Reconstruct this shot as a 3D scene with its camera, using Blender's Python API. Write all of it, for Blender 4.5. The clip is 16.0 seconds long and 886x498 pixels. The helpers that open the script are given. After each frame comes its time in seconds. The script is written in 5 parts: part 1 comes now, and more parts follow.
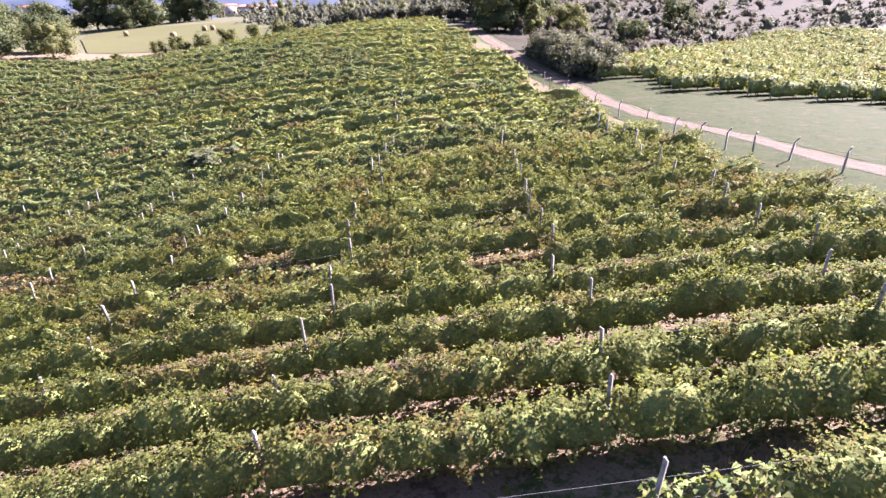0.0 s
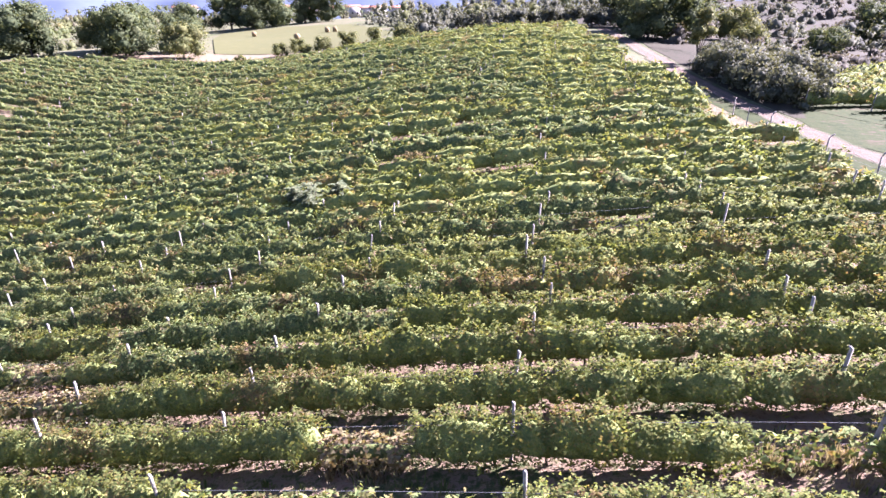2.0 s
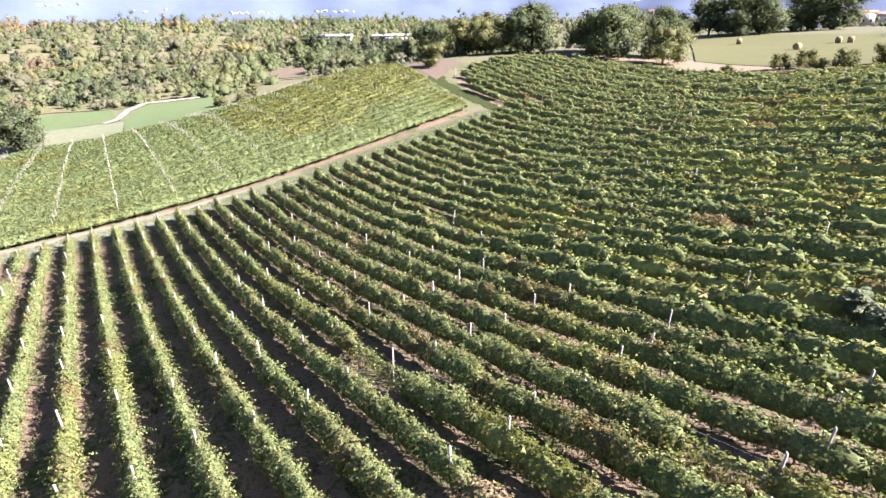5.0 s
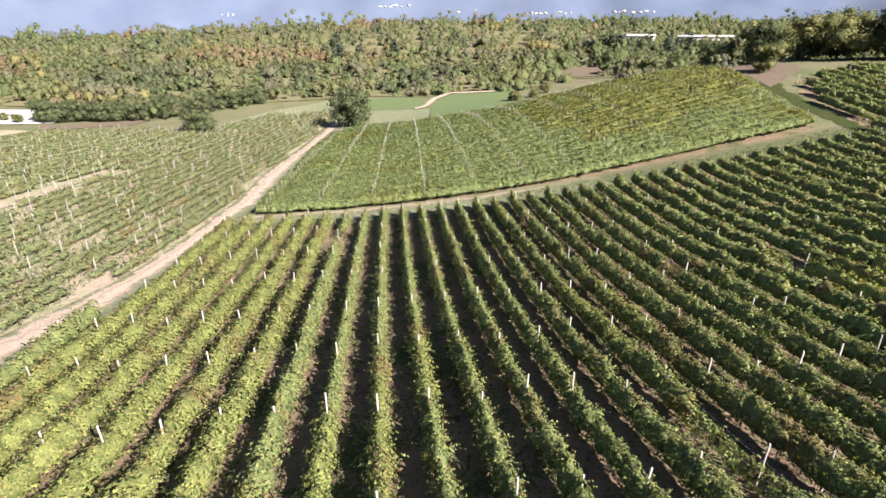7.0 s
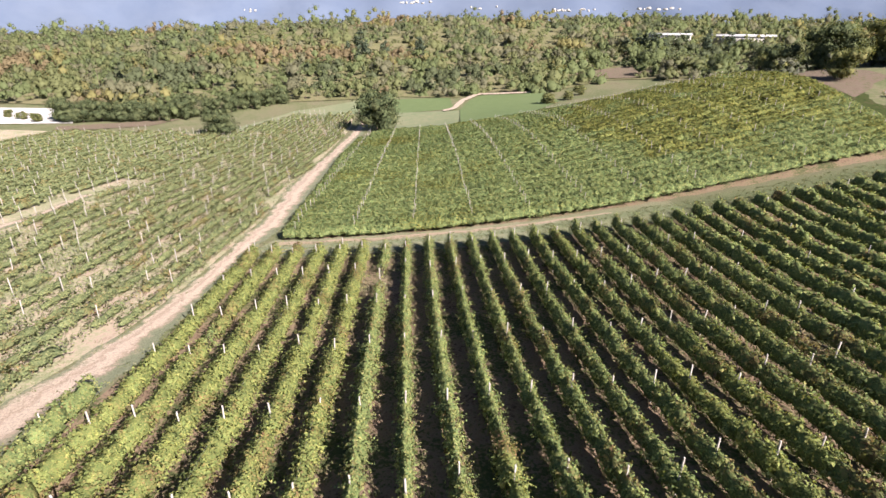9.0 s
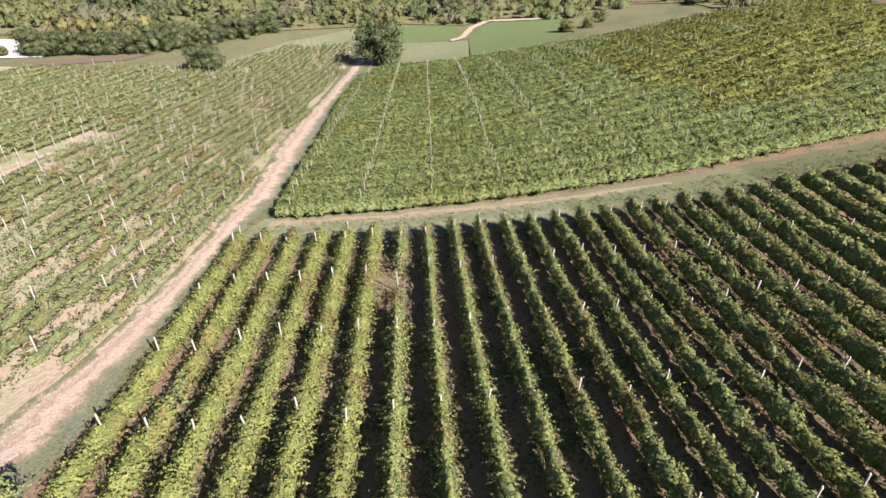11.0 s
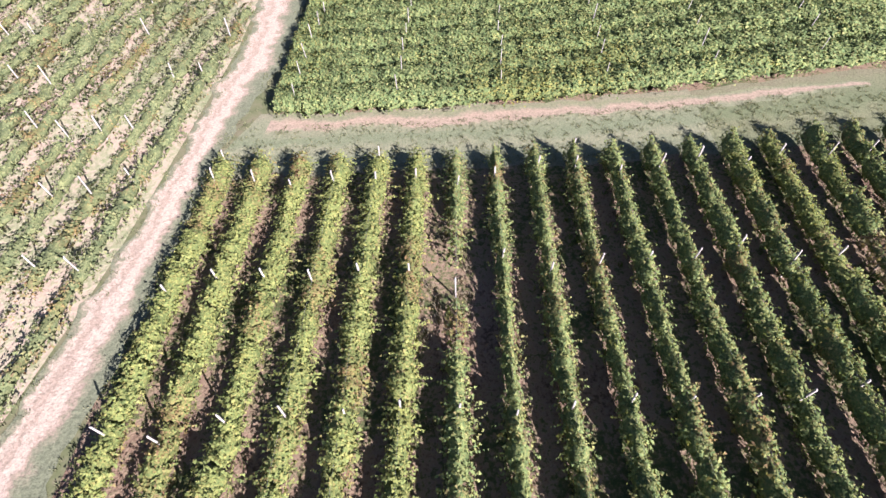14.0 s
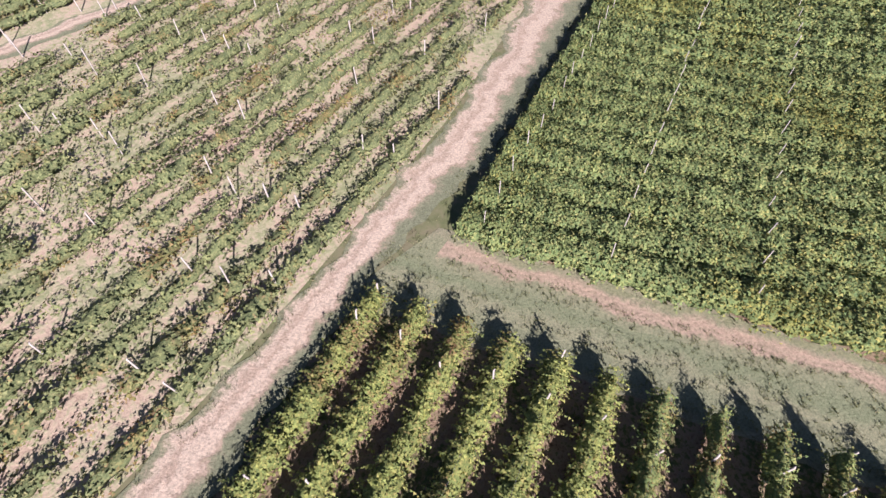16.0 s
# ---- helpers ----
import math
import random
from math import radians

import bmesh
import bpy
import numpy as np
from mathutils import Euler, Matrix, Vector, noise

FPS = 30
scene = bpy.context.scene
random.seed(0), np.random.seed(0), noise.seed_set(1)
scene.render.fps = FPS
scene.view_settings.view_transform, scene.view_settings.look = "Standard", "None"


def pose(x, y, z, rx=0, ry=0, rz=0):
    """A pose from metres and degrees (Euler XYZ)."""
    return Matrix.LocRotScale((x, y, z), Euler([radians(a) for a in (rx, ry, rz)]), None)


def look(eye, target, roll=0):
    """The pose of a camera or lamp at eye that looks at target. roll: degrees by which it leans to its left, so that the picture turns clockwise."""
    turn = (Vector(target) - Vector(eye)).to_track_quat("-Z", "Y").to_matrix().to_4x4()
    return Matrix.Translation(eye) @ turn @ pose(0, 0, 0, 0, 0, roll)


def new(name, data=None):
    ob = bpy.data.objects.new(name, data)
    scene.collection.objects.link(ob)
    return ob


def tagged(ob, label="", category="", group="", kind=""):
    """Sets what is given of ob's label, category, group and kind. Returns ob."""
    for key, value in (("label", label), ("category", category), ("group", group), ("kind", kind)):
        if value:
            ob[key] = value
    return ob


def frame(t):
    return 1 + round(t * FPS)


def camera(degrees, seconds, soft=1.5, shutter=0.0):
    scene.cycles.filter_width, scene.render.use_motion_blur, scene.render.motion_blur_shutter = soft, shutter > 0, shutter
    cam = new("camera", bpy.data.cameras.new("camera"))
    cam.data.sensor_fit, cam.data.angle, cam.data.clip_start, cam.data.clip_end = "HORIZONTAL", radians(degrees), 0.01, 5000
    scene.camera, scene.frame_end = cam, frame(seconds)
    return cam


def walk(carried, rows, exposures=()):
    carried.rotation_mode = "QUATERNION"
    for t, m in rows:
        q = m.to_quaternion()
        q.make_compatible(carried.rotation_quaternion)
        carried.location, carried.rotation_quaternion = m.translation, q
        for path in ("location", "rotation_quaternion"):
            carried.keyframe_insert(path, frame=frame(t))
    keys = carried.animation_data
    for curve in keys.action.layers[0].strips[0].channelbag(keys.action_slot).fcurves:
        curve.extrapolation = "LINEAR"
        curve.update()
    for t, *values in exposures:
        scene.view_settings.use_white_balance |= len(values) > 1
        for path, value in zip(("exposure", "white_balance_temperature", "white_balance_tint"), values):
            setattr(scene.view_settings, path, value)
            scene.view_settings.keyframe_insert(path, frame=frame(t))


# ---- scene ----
cam = camera(78.4, 16.0)
METRES, EYE, TILT, LEAN, TURN = 96.0, 28.0, -25.0, 0.0, 0.0
ROWS = [
    (0.0, 0.0, 0.0, 0.0, -0.0, 0.0, 0.0),
    (0.5, -0.0034, 0.0328, 0.018, 0.09, 0.01, -0.14),
    (1.0, -0.0123, 0.0662, 0.0316, 1.2, 0.02, -0.7),
    (1.5, -0.0268, 0.0971, 0.0457, 5.27, -0.07, -2.59),
    (2.0, -0.0458, 0.1246, 0.0589, 10.18, -0.32, -4.75),
    (2.5, -0.0685, 0.1494, 0.0698, 15.71, -0.84, -7.22),
    (3.0, -0.093, 0.1701, 0.0777, 22.75, -1.92, -10.2),
    (3.5, -0.1161, 0.1849, 0.0824, 29.74, -3.33, -12.9),
    (4.0, -0.1375, 0.1954, 0.0835, 36.84, -4.98, -15.4),
    (4.5, -0.159, 0.1999, 0.0851, 43.97, -6.85, -17.83),
    (5.0, -0.1804, 0.2002, 0.0862, 51.43, -9.17, -19.96),
    (7.5, -0.2749, 0.1724, 0.0589, 83.66, -21.65, -24.45),
    (8.0, -0.3025, 0.1648, 0.0575, 83.72, -21.75, -24.53),
    (8.5, -0.3327, 0.1582, 0.0556, 83.68, -21.84, -24.59),
    (9.0, -0.364, 0.1518, 0.0553, 83.56, -21.86, -24.6),
    (11.5, -0.5333, 0.1398, 0.0459, 83.48, -36.01, -24.31),
    (12.0, -0.5664, 0.142, 0.0387, 83.31, -47.65, -24.12),
    (12.5, -0.6001, 0.1403, 0.0367, 83.14, -51.97, -24.42),
    (13.0, -0.6366, 0.1362, 0.0397, 83.07, -52.15, -24.74),
    (13.5, -0.674, 0.1324, 0.0421, 84.42, -52.77, -24.77),
    (14.0, -0.7116, 0.1301, 0.041, 87.74, -54.13, -24.63),
    (14.5, -0.7484, 0.1259, 0.0375, 92.19, -55.95, -24.57),
    (15.0, -0.7845, 0.1178, 0.033, 98.32, -58.53, -24.37),
    (15.5, -0.8175, 0.106, 0.0258, 105.8, -61.43, -23.67),
    (16.0, -0.8467, 0.0918, 0.0159, 113.99, -64.58, -22.44),
]
walk(cam, [(t, pose(0, 0, EYE, TILT, LEAN, TURN) @ pose(METRES * x, METRES * y, METRES * z, 90 + pitch, roll, yaw)) for t, x, y, z, yaw, pitch, roll in ROWS], exposures=[(0.0, 3.04, 5800, 38), (2.0, 3.24, 5500, 40), (4.0, 3.14, 5600, 33), (5.2, 2.86, 5850, 26), (7.5, 2.15, 6250, 18), (9.2, 2.1, 6250, 19), (11.4, 1.98, 6250, 22), (12.5, 2.34, 5650, 28), (13.5, 2.3, 5650, 27), (15.0, 2.02, 5900, 24), (16.0, 1.77, 5900, 27)])

# ---- world, sun ----
SUN_AZ, SUN_EL = math.atan2(0.81, 0.59), radians(35)   # clockwise from +y
world = bpy.data.worlds.new("world")
scene.world = world
world.use_nodes = True
wn = world.node_tree.nodes
sky = wn.new("ShaderNodeTexSky")
sky.sky_type, sky.sun_disc = "NISHITA", False
sky.sun_elevation, sky.sun_rotation = SUN_EL, SUN_AZ
sky.air_density, sky.dust_density = 0.75, 0.5
wn["Background"].inputs["Strength"].default_value = 0.036
world.node_tree.links.new(sky.outputs["Color"], wn["Background"].inputs["Color"])
sun = new("sun", bpy.data.lights.new("sun", "SUN"))
sun.data.energy, sun.data.angle, sun.data.color = 5.0, radians(0.6), (1.0, 0.93, 0.82)
to_sun = Vector((math.sin(SUN_AZ) * math.cos(SUN_EL), math.cos(SUN_AZ) * math.cos(SUN_EL), math.sin(SUN_EL)))
sun.matrix_world = look((0, 0, 200), Vector((0, 0, 200)) - to_sun)

rng = np.random.default_rng(7)

# ---- terrain: broad smooth swells ----
K_NEAR = [1.33, -1.65, 0.53, 6.81, 5.3, 3.85, 1.95, 0.19, -1.66, 1.18, 0.34, 0.81, -2.17, -0.06, -0.64, -1.43, -1.01, -0.61, -0.34, 0.97, -2.19, 0.19, 4.09, 0.8, 2.08, 3.59, 1.47, 1.06, 2.43, 0.62, 0.84, 1.2, 0.48, -1.29, -1.8, -1.12]
K_FAR = [-3.03, -1.42, -0.11, 0.81, -0.33, -3, 1.25, 1.26, 0.72, 0.27, -3.98, -3.73, -12.85, -8.1, 1.78, -0, -0.39, -5.96, 2.12, 7.8, 2.69, 4.85, 4.01, 4.72, 5.06, 0.64, 1.13, 0.86, 1.5, 4.74]
C_NEAR = [(x, y, 38.0) for x in range(-150, 51, 40) for y in range(-40, 161, 40)]
C_FAR = [(x, y, 140.0) for x in range(-600, 201, 160) for y in range(-300, 301, 150)]
CENTRES = np.array(C_NEAR + C_FAR)
SWELL = np.array(K_NEAR + K_FAR)


def height(x, y):
    x, y = np.asarray(x, float), np.asarray(y, float)
    z = np.full(x.shape, 6.0)
    for (cx, cy, s), k in zip(CENTRES, SWELL):
        z = z + k * np.exp(-((x - cx) ** 2 + (y - cy) ** 2) / (2 * s * s))
    far = np.clip((np.hypot(x + 60, y - 40) - 560) / 900, 0, 1)
    z = z + 4 * np.exp(-((x + 540) ** 2 + (y - 40) ** 2) / (2 * 110.0 ** 2)) + 17 * np.exp(-((x - 190) ** 2 + (y - 330) ** 2) / (2 * 80.0 ** 2))
    return z - 160 * far * far * (3 - 2 * far)


def h1(x, y):
    return float(height(np.array([x]), np.array([y]))[0])


# ---- materials ----
def material(name, rough=0.9):
    m = bpy.data.materials.new(name)
    m.use_nodes = True
    b = m.node_tree.nodes["Principled BSDF"]
    b.inputs["Roughness"].default_value = rough
    b.inputs["Specular IOR Level"].default_value = 0.08
    return m, m.node_tree.nodes, m.node_tree.links, b


def ramp(nodes, stops):
    r = nodes.new("ShaderNodeValToRGB")
    els = r.color_ramp.elements
    while len(els) < len(stops):
        els.new(0.5)
    for e, (p, c) in zip(els, stops):
        e.position, e.color = p, (*c, 1)
    return r


def noise_node(nodes, links, scale, detail=4.0, rough=0.6):
    """Noise in metres, from the world's place."""
    g = nodes.new("ShaderNodeNewGeometry")
    n = nodes.new("ShaderNodeTexNoise")
    n.inputs["Scale"].default_value, n.inputs["Detail"].default_value, n.inputs["Roughness"].default_value = scale, detail, rough
    links.new(g.outputs["Position"], n.inputs["Vector"])
    return n


def mix(nodes, links, fac, a, b, kind="MIX"):
    m = nodes.new("ShaderNodeMix")
    m.data_type, m.blend_type = "RGBA", kind
    for sock, v in ((m.inputs[0], fac), (m.inputs[6], a), (m.inputs[7], b)):
        if isinstance(v, (int, float)):
            sock.default_value = v
        elif isinstance(v, tuple):
            sock.default_value = (*v, 1)
        else:
            links.new(v, sock)
    return m.outputs[2]


def ground_material(name, stops, scale=0.25, fine=3.0, bump=0.05):
    """Soil or sward: a colour ramp over broad patches, broken by fine grain."""
    m, n, l, b = material(name, 0.95)
    broad, grain = noise_node(n, l, scale, 5, 0.65), noise_node(n, l, fine, 4, 0.7)
    add = n.new("ShaderNodeMath")
    add.operation = "MULTIPLY_ADD"
    l.new(grain.outputs["Fac"], add.inputs[0])
    add.inputs[1].default_value = 0.5
    half = n.new("ShaderNodeMath")
    half.operation = "MULTIPLY"
    half.inputs[1].default_value = 0.5
    l.new(broad.outputs["Fac"], half.inputs[0])
    l.new(half.outputs[0], add.inputs[2])
    r = ramp(n, stops)
    l.new(add.outputs[0], r.inputs["Fac"])
    l.new(r.outputs["Color"], b.inputs["Base Color"])
    bp = n.new("ShaderNodeBump")
    bp.inputs["Strength"].default_value, bp.inputs["Distance"].default_value = 0.8, bump
    l.new(grain.outputs["Fac"], bp.inputs["Height"])
    l.new(bp.outputs["Normal"], b.inputs["Normal"])
    return m


def leaf_material(name, stops, patch_stops=None, patch_scale=0.35, translucent=0.25, rough=0.8, tone_scale=1.6, gloss=0.06, deep=0.6):
    """Leaves: each its own shade, drier or yellower in patches; light shines through."""
    m, n, l, b = material(name, rough)
    g = n.new("ShaderNodeNewGeometry")
    r = ramp(n, stops)
    l.new(g.outputs["Random Per Island"], r.inputs["Fac"])
    col = r.outputs["Color"]
    if patch_stops:
        p = noise_node(n, l, patch_scale, 3, 0.6)
        jit = n.new("ShaderNodeMath")
        jit.operation = "MULTIPLY_ADD"
        l.new(g.outputs["Random Per Island"], jit.inputs[0])
        jit.inputs[1].default_value = 0.12
        l.new(p.outputs["Fac"], jit.inputs[2])
        w = ramp(n, [(0.60, (0, 0, 0)), (0.74, (1, 1, 1))])
        l.new(jit.outputs[0], w.inputs["Fac"])
        r2 = ramp(n, patch_stops)
        l.new(g.outputs["Random Per Island"], r2.inputs["Fac"])
        col = mix(n, l, w.outputs["Color"], col, r2.outputs["Color"])
    tone = ramp(n, [(0.3, (deep, deep * 1.05, deep * 1.1)), (0.5, (1, 1, 1)), (0.7, (1.14, 1.10, 1.0))])
    clump = noise_node(n, l, tone_scale, 3, 0.7)
    l.new(clump.outputs["Fac"], tone.inputs["Fac"])
    col = mix(n, l, 1.0, col, tone.outputs["Color"], "MULTIPLY")
    l.new(col, b.inputs["Base Color"])
    b.inputs["Specular IOR Level"].default_value = gloss
    tr = n.new("ShaderNodeBsdfTranslucent")
    l.new(mix(n, l, 1.0, col, (1.5, 1.44, 0.8), "MULTIPLY"), tr.inputs["Color"])
    ms = n.new("ShaderNodeMixShader")
    ms.inputs[0].default_value = translucent
    l.new(b.outputs[0], ms.inputs[1])
    l.new(tr.outputs[0], ms.inputs[2])
    l.new(ms.outputs[0], n["Material Output"].inputs["Surface"])
    return m


def plain(name, a, b_, scale=8.0, rough=0.85):
    m, n, l, b = material(name, rough)
    t = noise_node(n, l, scale, 5, 0.65)
    r = ramp(n, [(0.3, a), (0.7, b_)])
    l.new(t.outputs["Fac"], r.inputs["Fac"])
    l.new(r.outputs["Color"], b.inputs["Base Color"])
    return m


def core_material(name, stops, patch_stops, patch_scale, shade_lift=1.0):
    """The dense inside of a hedge of leaves: leaf-sized cells of several greens, rough to the light, with inner shade
    multiplied into the colour.
    """
    m, n, l, b = material(name, 0.8)
    g = n.new("ShaderNodeNewGeometry")
    vor = n.new("ShaderNodeTexVoronoi")
    vor.inputs["Scale"].default_value = 15.0
    l.new(g.outputs["Position"], vor.inputs["Vector"])
    sep = n.new("ShaderNodeSeparateColor")
    l.new(vor.outputs["Color"], sep.inputs[0])
    r1, r2 = ramp(n, stops), ramp(n, patch_stops)
    l.new(sep.outputs[0], r1.inputs["Fac"])
    l.new(sep.outputs[0], r2.inputs["Fac"])
    p = noise_node(n, l, patch_scale, 3, 0.6)
    w = ramp(n, [(0.57, (0, 0, 0)), (0.71, (1, 1, 1))])
    l.new(p.outputs["Fac"], w.inputs["Fac"])
    # Random clump tones, scaled down overall to paint in the hedge's inner shade.
    tone = ramp(n, [(0.3, (0.38 * shade_lift, 0.43 * shade_lift, 0.44 * shade_lift)), (0.5, (0.58 * shade_lift, 0.60 * shade_lift, 0.58 * shade_lift)), (0.7, (0.78 * shade_lift, 0.78 * shade_lift, 0.72 * shade_lift))])
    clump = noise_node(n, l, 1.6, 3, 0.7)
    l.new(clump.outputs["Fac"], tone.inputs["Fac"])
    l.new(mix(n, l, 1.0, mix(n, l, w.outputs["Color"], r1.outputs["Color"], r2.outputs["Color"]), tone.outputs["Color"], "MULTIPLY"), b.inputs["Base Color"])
    bp = n.new("ShaderNodeBump")
    bp.inputs["Strength"].default_value, bp.inputs["Distance"].default_value = 0.8, 0.06
    tex = noise_node(n, l, 11.0, 4, 0.75)
    l.new(tex.outputs["Fac"], bp.inputs["Height"])
    l.new(bp.outputs["Normal"], b.inputs["Normal"])
    return m


def banded_material(name, bands, ragged=0.22, scale=0.6, fine=5.0):
    """A track or headland: bands of earth and grass across it, with ragged, worn borders."""
    m, n, l, b = material(name, 0.95)
    at = n.new("ShaderNodeAttribute")
    at.attribute_name = "across"
    broad, grain = noise_node(n, l, scale, 5, 0.7), noise_node(n, l, fine, 5, 0.75)
    a1, a2 = n.new("ShaderNodeMath"), n.new("ShaderNodeMath")
    a1.operation = a2.operation = "MULTIPLY_ADD"
    l.new(broad.outputs["Fac"], a1.inputs[0])
    a1.inputs[1].default_value = ragged * 2
    l.new(at.outputs["Fac"], a1.inputs[2])
    l.new(grain.outputs["Fac"], a2.inputs[0])
    a2.inputs[1].default_value = ragged
    l.new(a1.outputs[0], a2.inputs[2])
    sub = n.new("ShaderNodeMath")
    sub.operation = "SUBTRACT"
    l.new(a2.outputs[0], sub.inputs[0])
    sub.inputs[1].default_value = ragged * 1.5
    r = ramp(n, bands)
    l.new(sub.outputs[0], r.inputs["Fac"])
    shade = ramp(n, [(0.28, (0.50, 0.52, 0.48)), (0.5, (1, 1, 1)), (0.72, (1.35, 1.30, 1.24))])
    speck = noise_node(n, l, fine * 2.2, 4, 0.8)
    l.new(speck.outputs["Fac"], shade.inputs["Fac"])
    l.new(mix(n, l, 1.0, r.outputs["Color"], shade.outputs["Color"], "MULTIPLY"), b.inputs["Base Color"])
    bp = n.new("ShaderNodeBump")
    bp.inputs["Strength"].default_value, bp.inputs["Distance"].default_value = 0.9, 0.08
    l.new(grain.outputs["Fac"], bp.inputs["Height"])
    l.new(bp.outputs["Normal"], b.inputs["Normal"])
    return m


M_GROUND = ground_material("dry_sward", [(0.36, (0.085, 0.078, 0.044)), (0.44, (0.120, 0.108, 0.066)), (0.52, (0.094, 0.098, 0.050)), (0.62, (0.066, 0.078, 0.034))], 0.08, 1.2)
M_SOIL = ground_material("vineyard_soil", [(0.36, (0.066, 0.045, 0.031)), (0.43, (0.150, 0.102, 0.070)), (0.49, (0.172, 0.128, 0.086)), (0.53, (0.096, 0.086, 0.042)), (0.58, (0.052, 0.066, 0.026)), (0.66, (0.040, 0.056, 0.022))], 0.22, 4.0, bump=0.14)
DIRT, PALE_DIRT, GRASS, DRY, RED = (0.225, 0.172, 0.132), (0.31, 0.25, 0.196), (0.115, 0.122, 0.078), (0.155, 0.145, 0.098), (0.195, 0.15, 0.115)
M_DIRT = ground_material("pale_dirt", [(0.30, (0.20, 0.155, 0.12)), (0.5, (0.30, 0.24, 0.19)), (0.7, (0.22, 0.19, 0.14))], 0.5, 4.0)
M_ROAD = banded_material("farm_track_earth", [(0.0, GRASS), (0.08, DRY), (0.17, PALE_DIRT), (0.30, DIRT), (0.40, PALE_DIRT), (0.54, PALE_DIRT), (0.62, DIRT), (0.70, DRY), (0.80, GRASS)], 0.30, 0.9, 3.2)
M_VERGE = ground_material("mown_grass", [(0.38, (0.060, 0.046, 0.027)), (0.44, (0.040, 0.042, 0.015)), (0.49, (0.024, 0.036, 0.009)), (0.53, (0.040, 0.046, 0.014)), (0.57, (0.016, 0.028, 0.006)), (0.64, (0.032, 0.040, 0.012))], 0.6, 1.6)
M_HEADLAND = banded_material("headland_turf", [(0.0, DRY), (0.08, GRASS), (0.22, (0.13, 0.138, 0.085)), (0.36, (0.16, 0.158, 0.100)), (0.50, (0.118, 0.132, 0.078)), (0.70, (0.14, 0.146, 0.090)), (0.84, (0.148, 0.150, 0.094)), (0.93, (0.158, 0.150, 0.098)), (0.97, DRY)], 0.20, 0.8, 4.0)
TURF_BANDS = [(0.0, (0.12, 0.115, 0.072)), (0.10, (0.096, 0.106, 0.058)), (0.36, (0.128, 0.130, 0.074)), (0.55, (0.098, 0.112, 0.060)), (0.84, (0.124, 0.126, 0.074)), (0.96, (0.13, 0.122, 0.078))]
M_HEADLAND_GREEN = banded_material("headland_green_turf", TURF_BANDS, 0.24, 0.8, 4.0)
M_HEADLAND_DEEP = banded_material("headland_thick_turf", [(p_, (a_ * 0.72, b_ * 0.74, c_ * 0.68)) for p_, (a_, b_, c_) in TURF_BANDS], 0.24, 0.8, 4.0)
M_WHEEL = banded_material("worn_wheel_track_earth", [(0.0, (0.14, 0.146, 0.090)), (0.26, (0.148, 0.146, 0.092)), (0.42, (0.24, 0.178, 0.135)), (0.52, (0.20, 0.158, 0.115)), (0.62, (0.25, 0.185, 0.14)), (0.80, (0.16, 0.15, 0.10)), (0.92, (0.14, 0.142, 0.085))], 0.40, 0.55, 2.6)
M_TRACK = banded_material("dusty_track_earth", [(0.0, (0.062, 0.068, 0.036)), (0.10, (0.082, 0.074, 0.048)), (0.20, (0.140, 0.098, 0.078)), (0.40, (0.112, 0.086, 0.066)), (0.52, (0.100, 0.086, 0.060)), (0.64, (0.142, 0.100, 0.079)), (0.80, (0.118, 0.090, 0.068)), (0.92, (0.082, 0.074, 0.048)), (0.98, (0.062, 0.068, 0.036))], 0.13, 1.0)
M_GRAVEL = plain("white_gravel", (0.36, 0.34, 0.32), (0.46, 0.44, 0.42), 0.6)
M_SOIL_PALE = ground_material("pale_vineyard_soil", [(0.36, (0.21, 0.158, 0.118)), (0.44, (0.29, 0.224, 0.170)), (0.49, (0.26, 0.224, 0.155)), (0.54, (0.200, 0.196, 0.118)), (0.62, (0.150, 0.162, 0.085))], 0.2, 3.0, bump=0.12)
M_RED = ground_material("red_earth", [(0.40, (0.088, 0.064, 0.047)), (0.5, (0.122, 0.092, 0.070)), (0.58, (0.074, 0.070, 0.038))], 0.7, 4.0)
M_FIELD = ground_material("green_field", [(0.3, (0.095, 0.115, 0.052)), (0.5, (0.082, 0.108, 0.046)), (0.7, (0.07, 0.096, 0.040))], 0.03, 0.4)
M_PALEFIELD = ground_material("pale_field", [(0.38, (0.150, 0.146, 0.088)), (0.5, (0.122, 0.134, 0.076)), (0.62, (0.100, 0.118, 0.064))], 0.03, 0.4)
M_HAYFIELD = ground_material("mown_hay_field", [(0.3, (0.104, 0.096, 0.042)), (0.5, (0.086, 0.086, 0.036)), (0.7, (0.072, 0.077, 0.031))], 0.03, 0.4)
M_STUBBLE = ground_material("dry_stubble", [(0.3, (0.145, 0.111, 0.0765)), (0.5, (0.17, 0.132, 0.0892)), (0.7, (0.102, 0.0935, 0.051))], 0.06, 0.8)
M_FLOOR = ground_material("woodland_floor", [(0.38, (0.085, 0.080, 0.040)), (0.48, (0.100, 0.100, 0.046)), (0.55, (0.135, 0.115, 0.068)), (0.62, (0.088, 0.095, 0.042))], 0.05, 0.5)
GREEN = [(0.0, (0.112, 0.156, 0.062)), (0.4, (0.158, 0.194, 0.072)), (0.75, (0.204, 0.220, 0.080)), (1.0, (0.250, 0.230, 0.092))]
SUNNY = [(0.0, (0.132, 0.168, 0.058)), (0.4, (0.178, 0.204, 0.067)), (0.75, (0.220, 0.230, 0.074)), (1.0, (0.262, 0.242, 0.086))]
AUTUMN = [(0.0, (0.12, 0.125, 0.045)), (0.45, (0.18, 0.155, 0.06)), (0.8, (0.20, 0.14, 0.065)), (1.0, (0.17, 0.095, 0.06))]
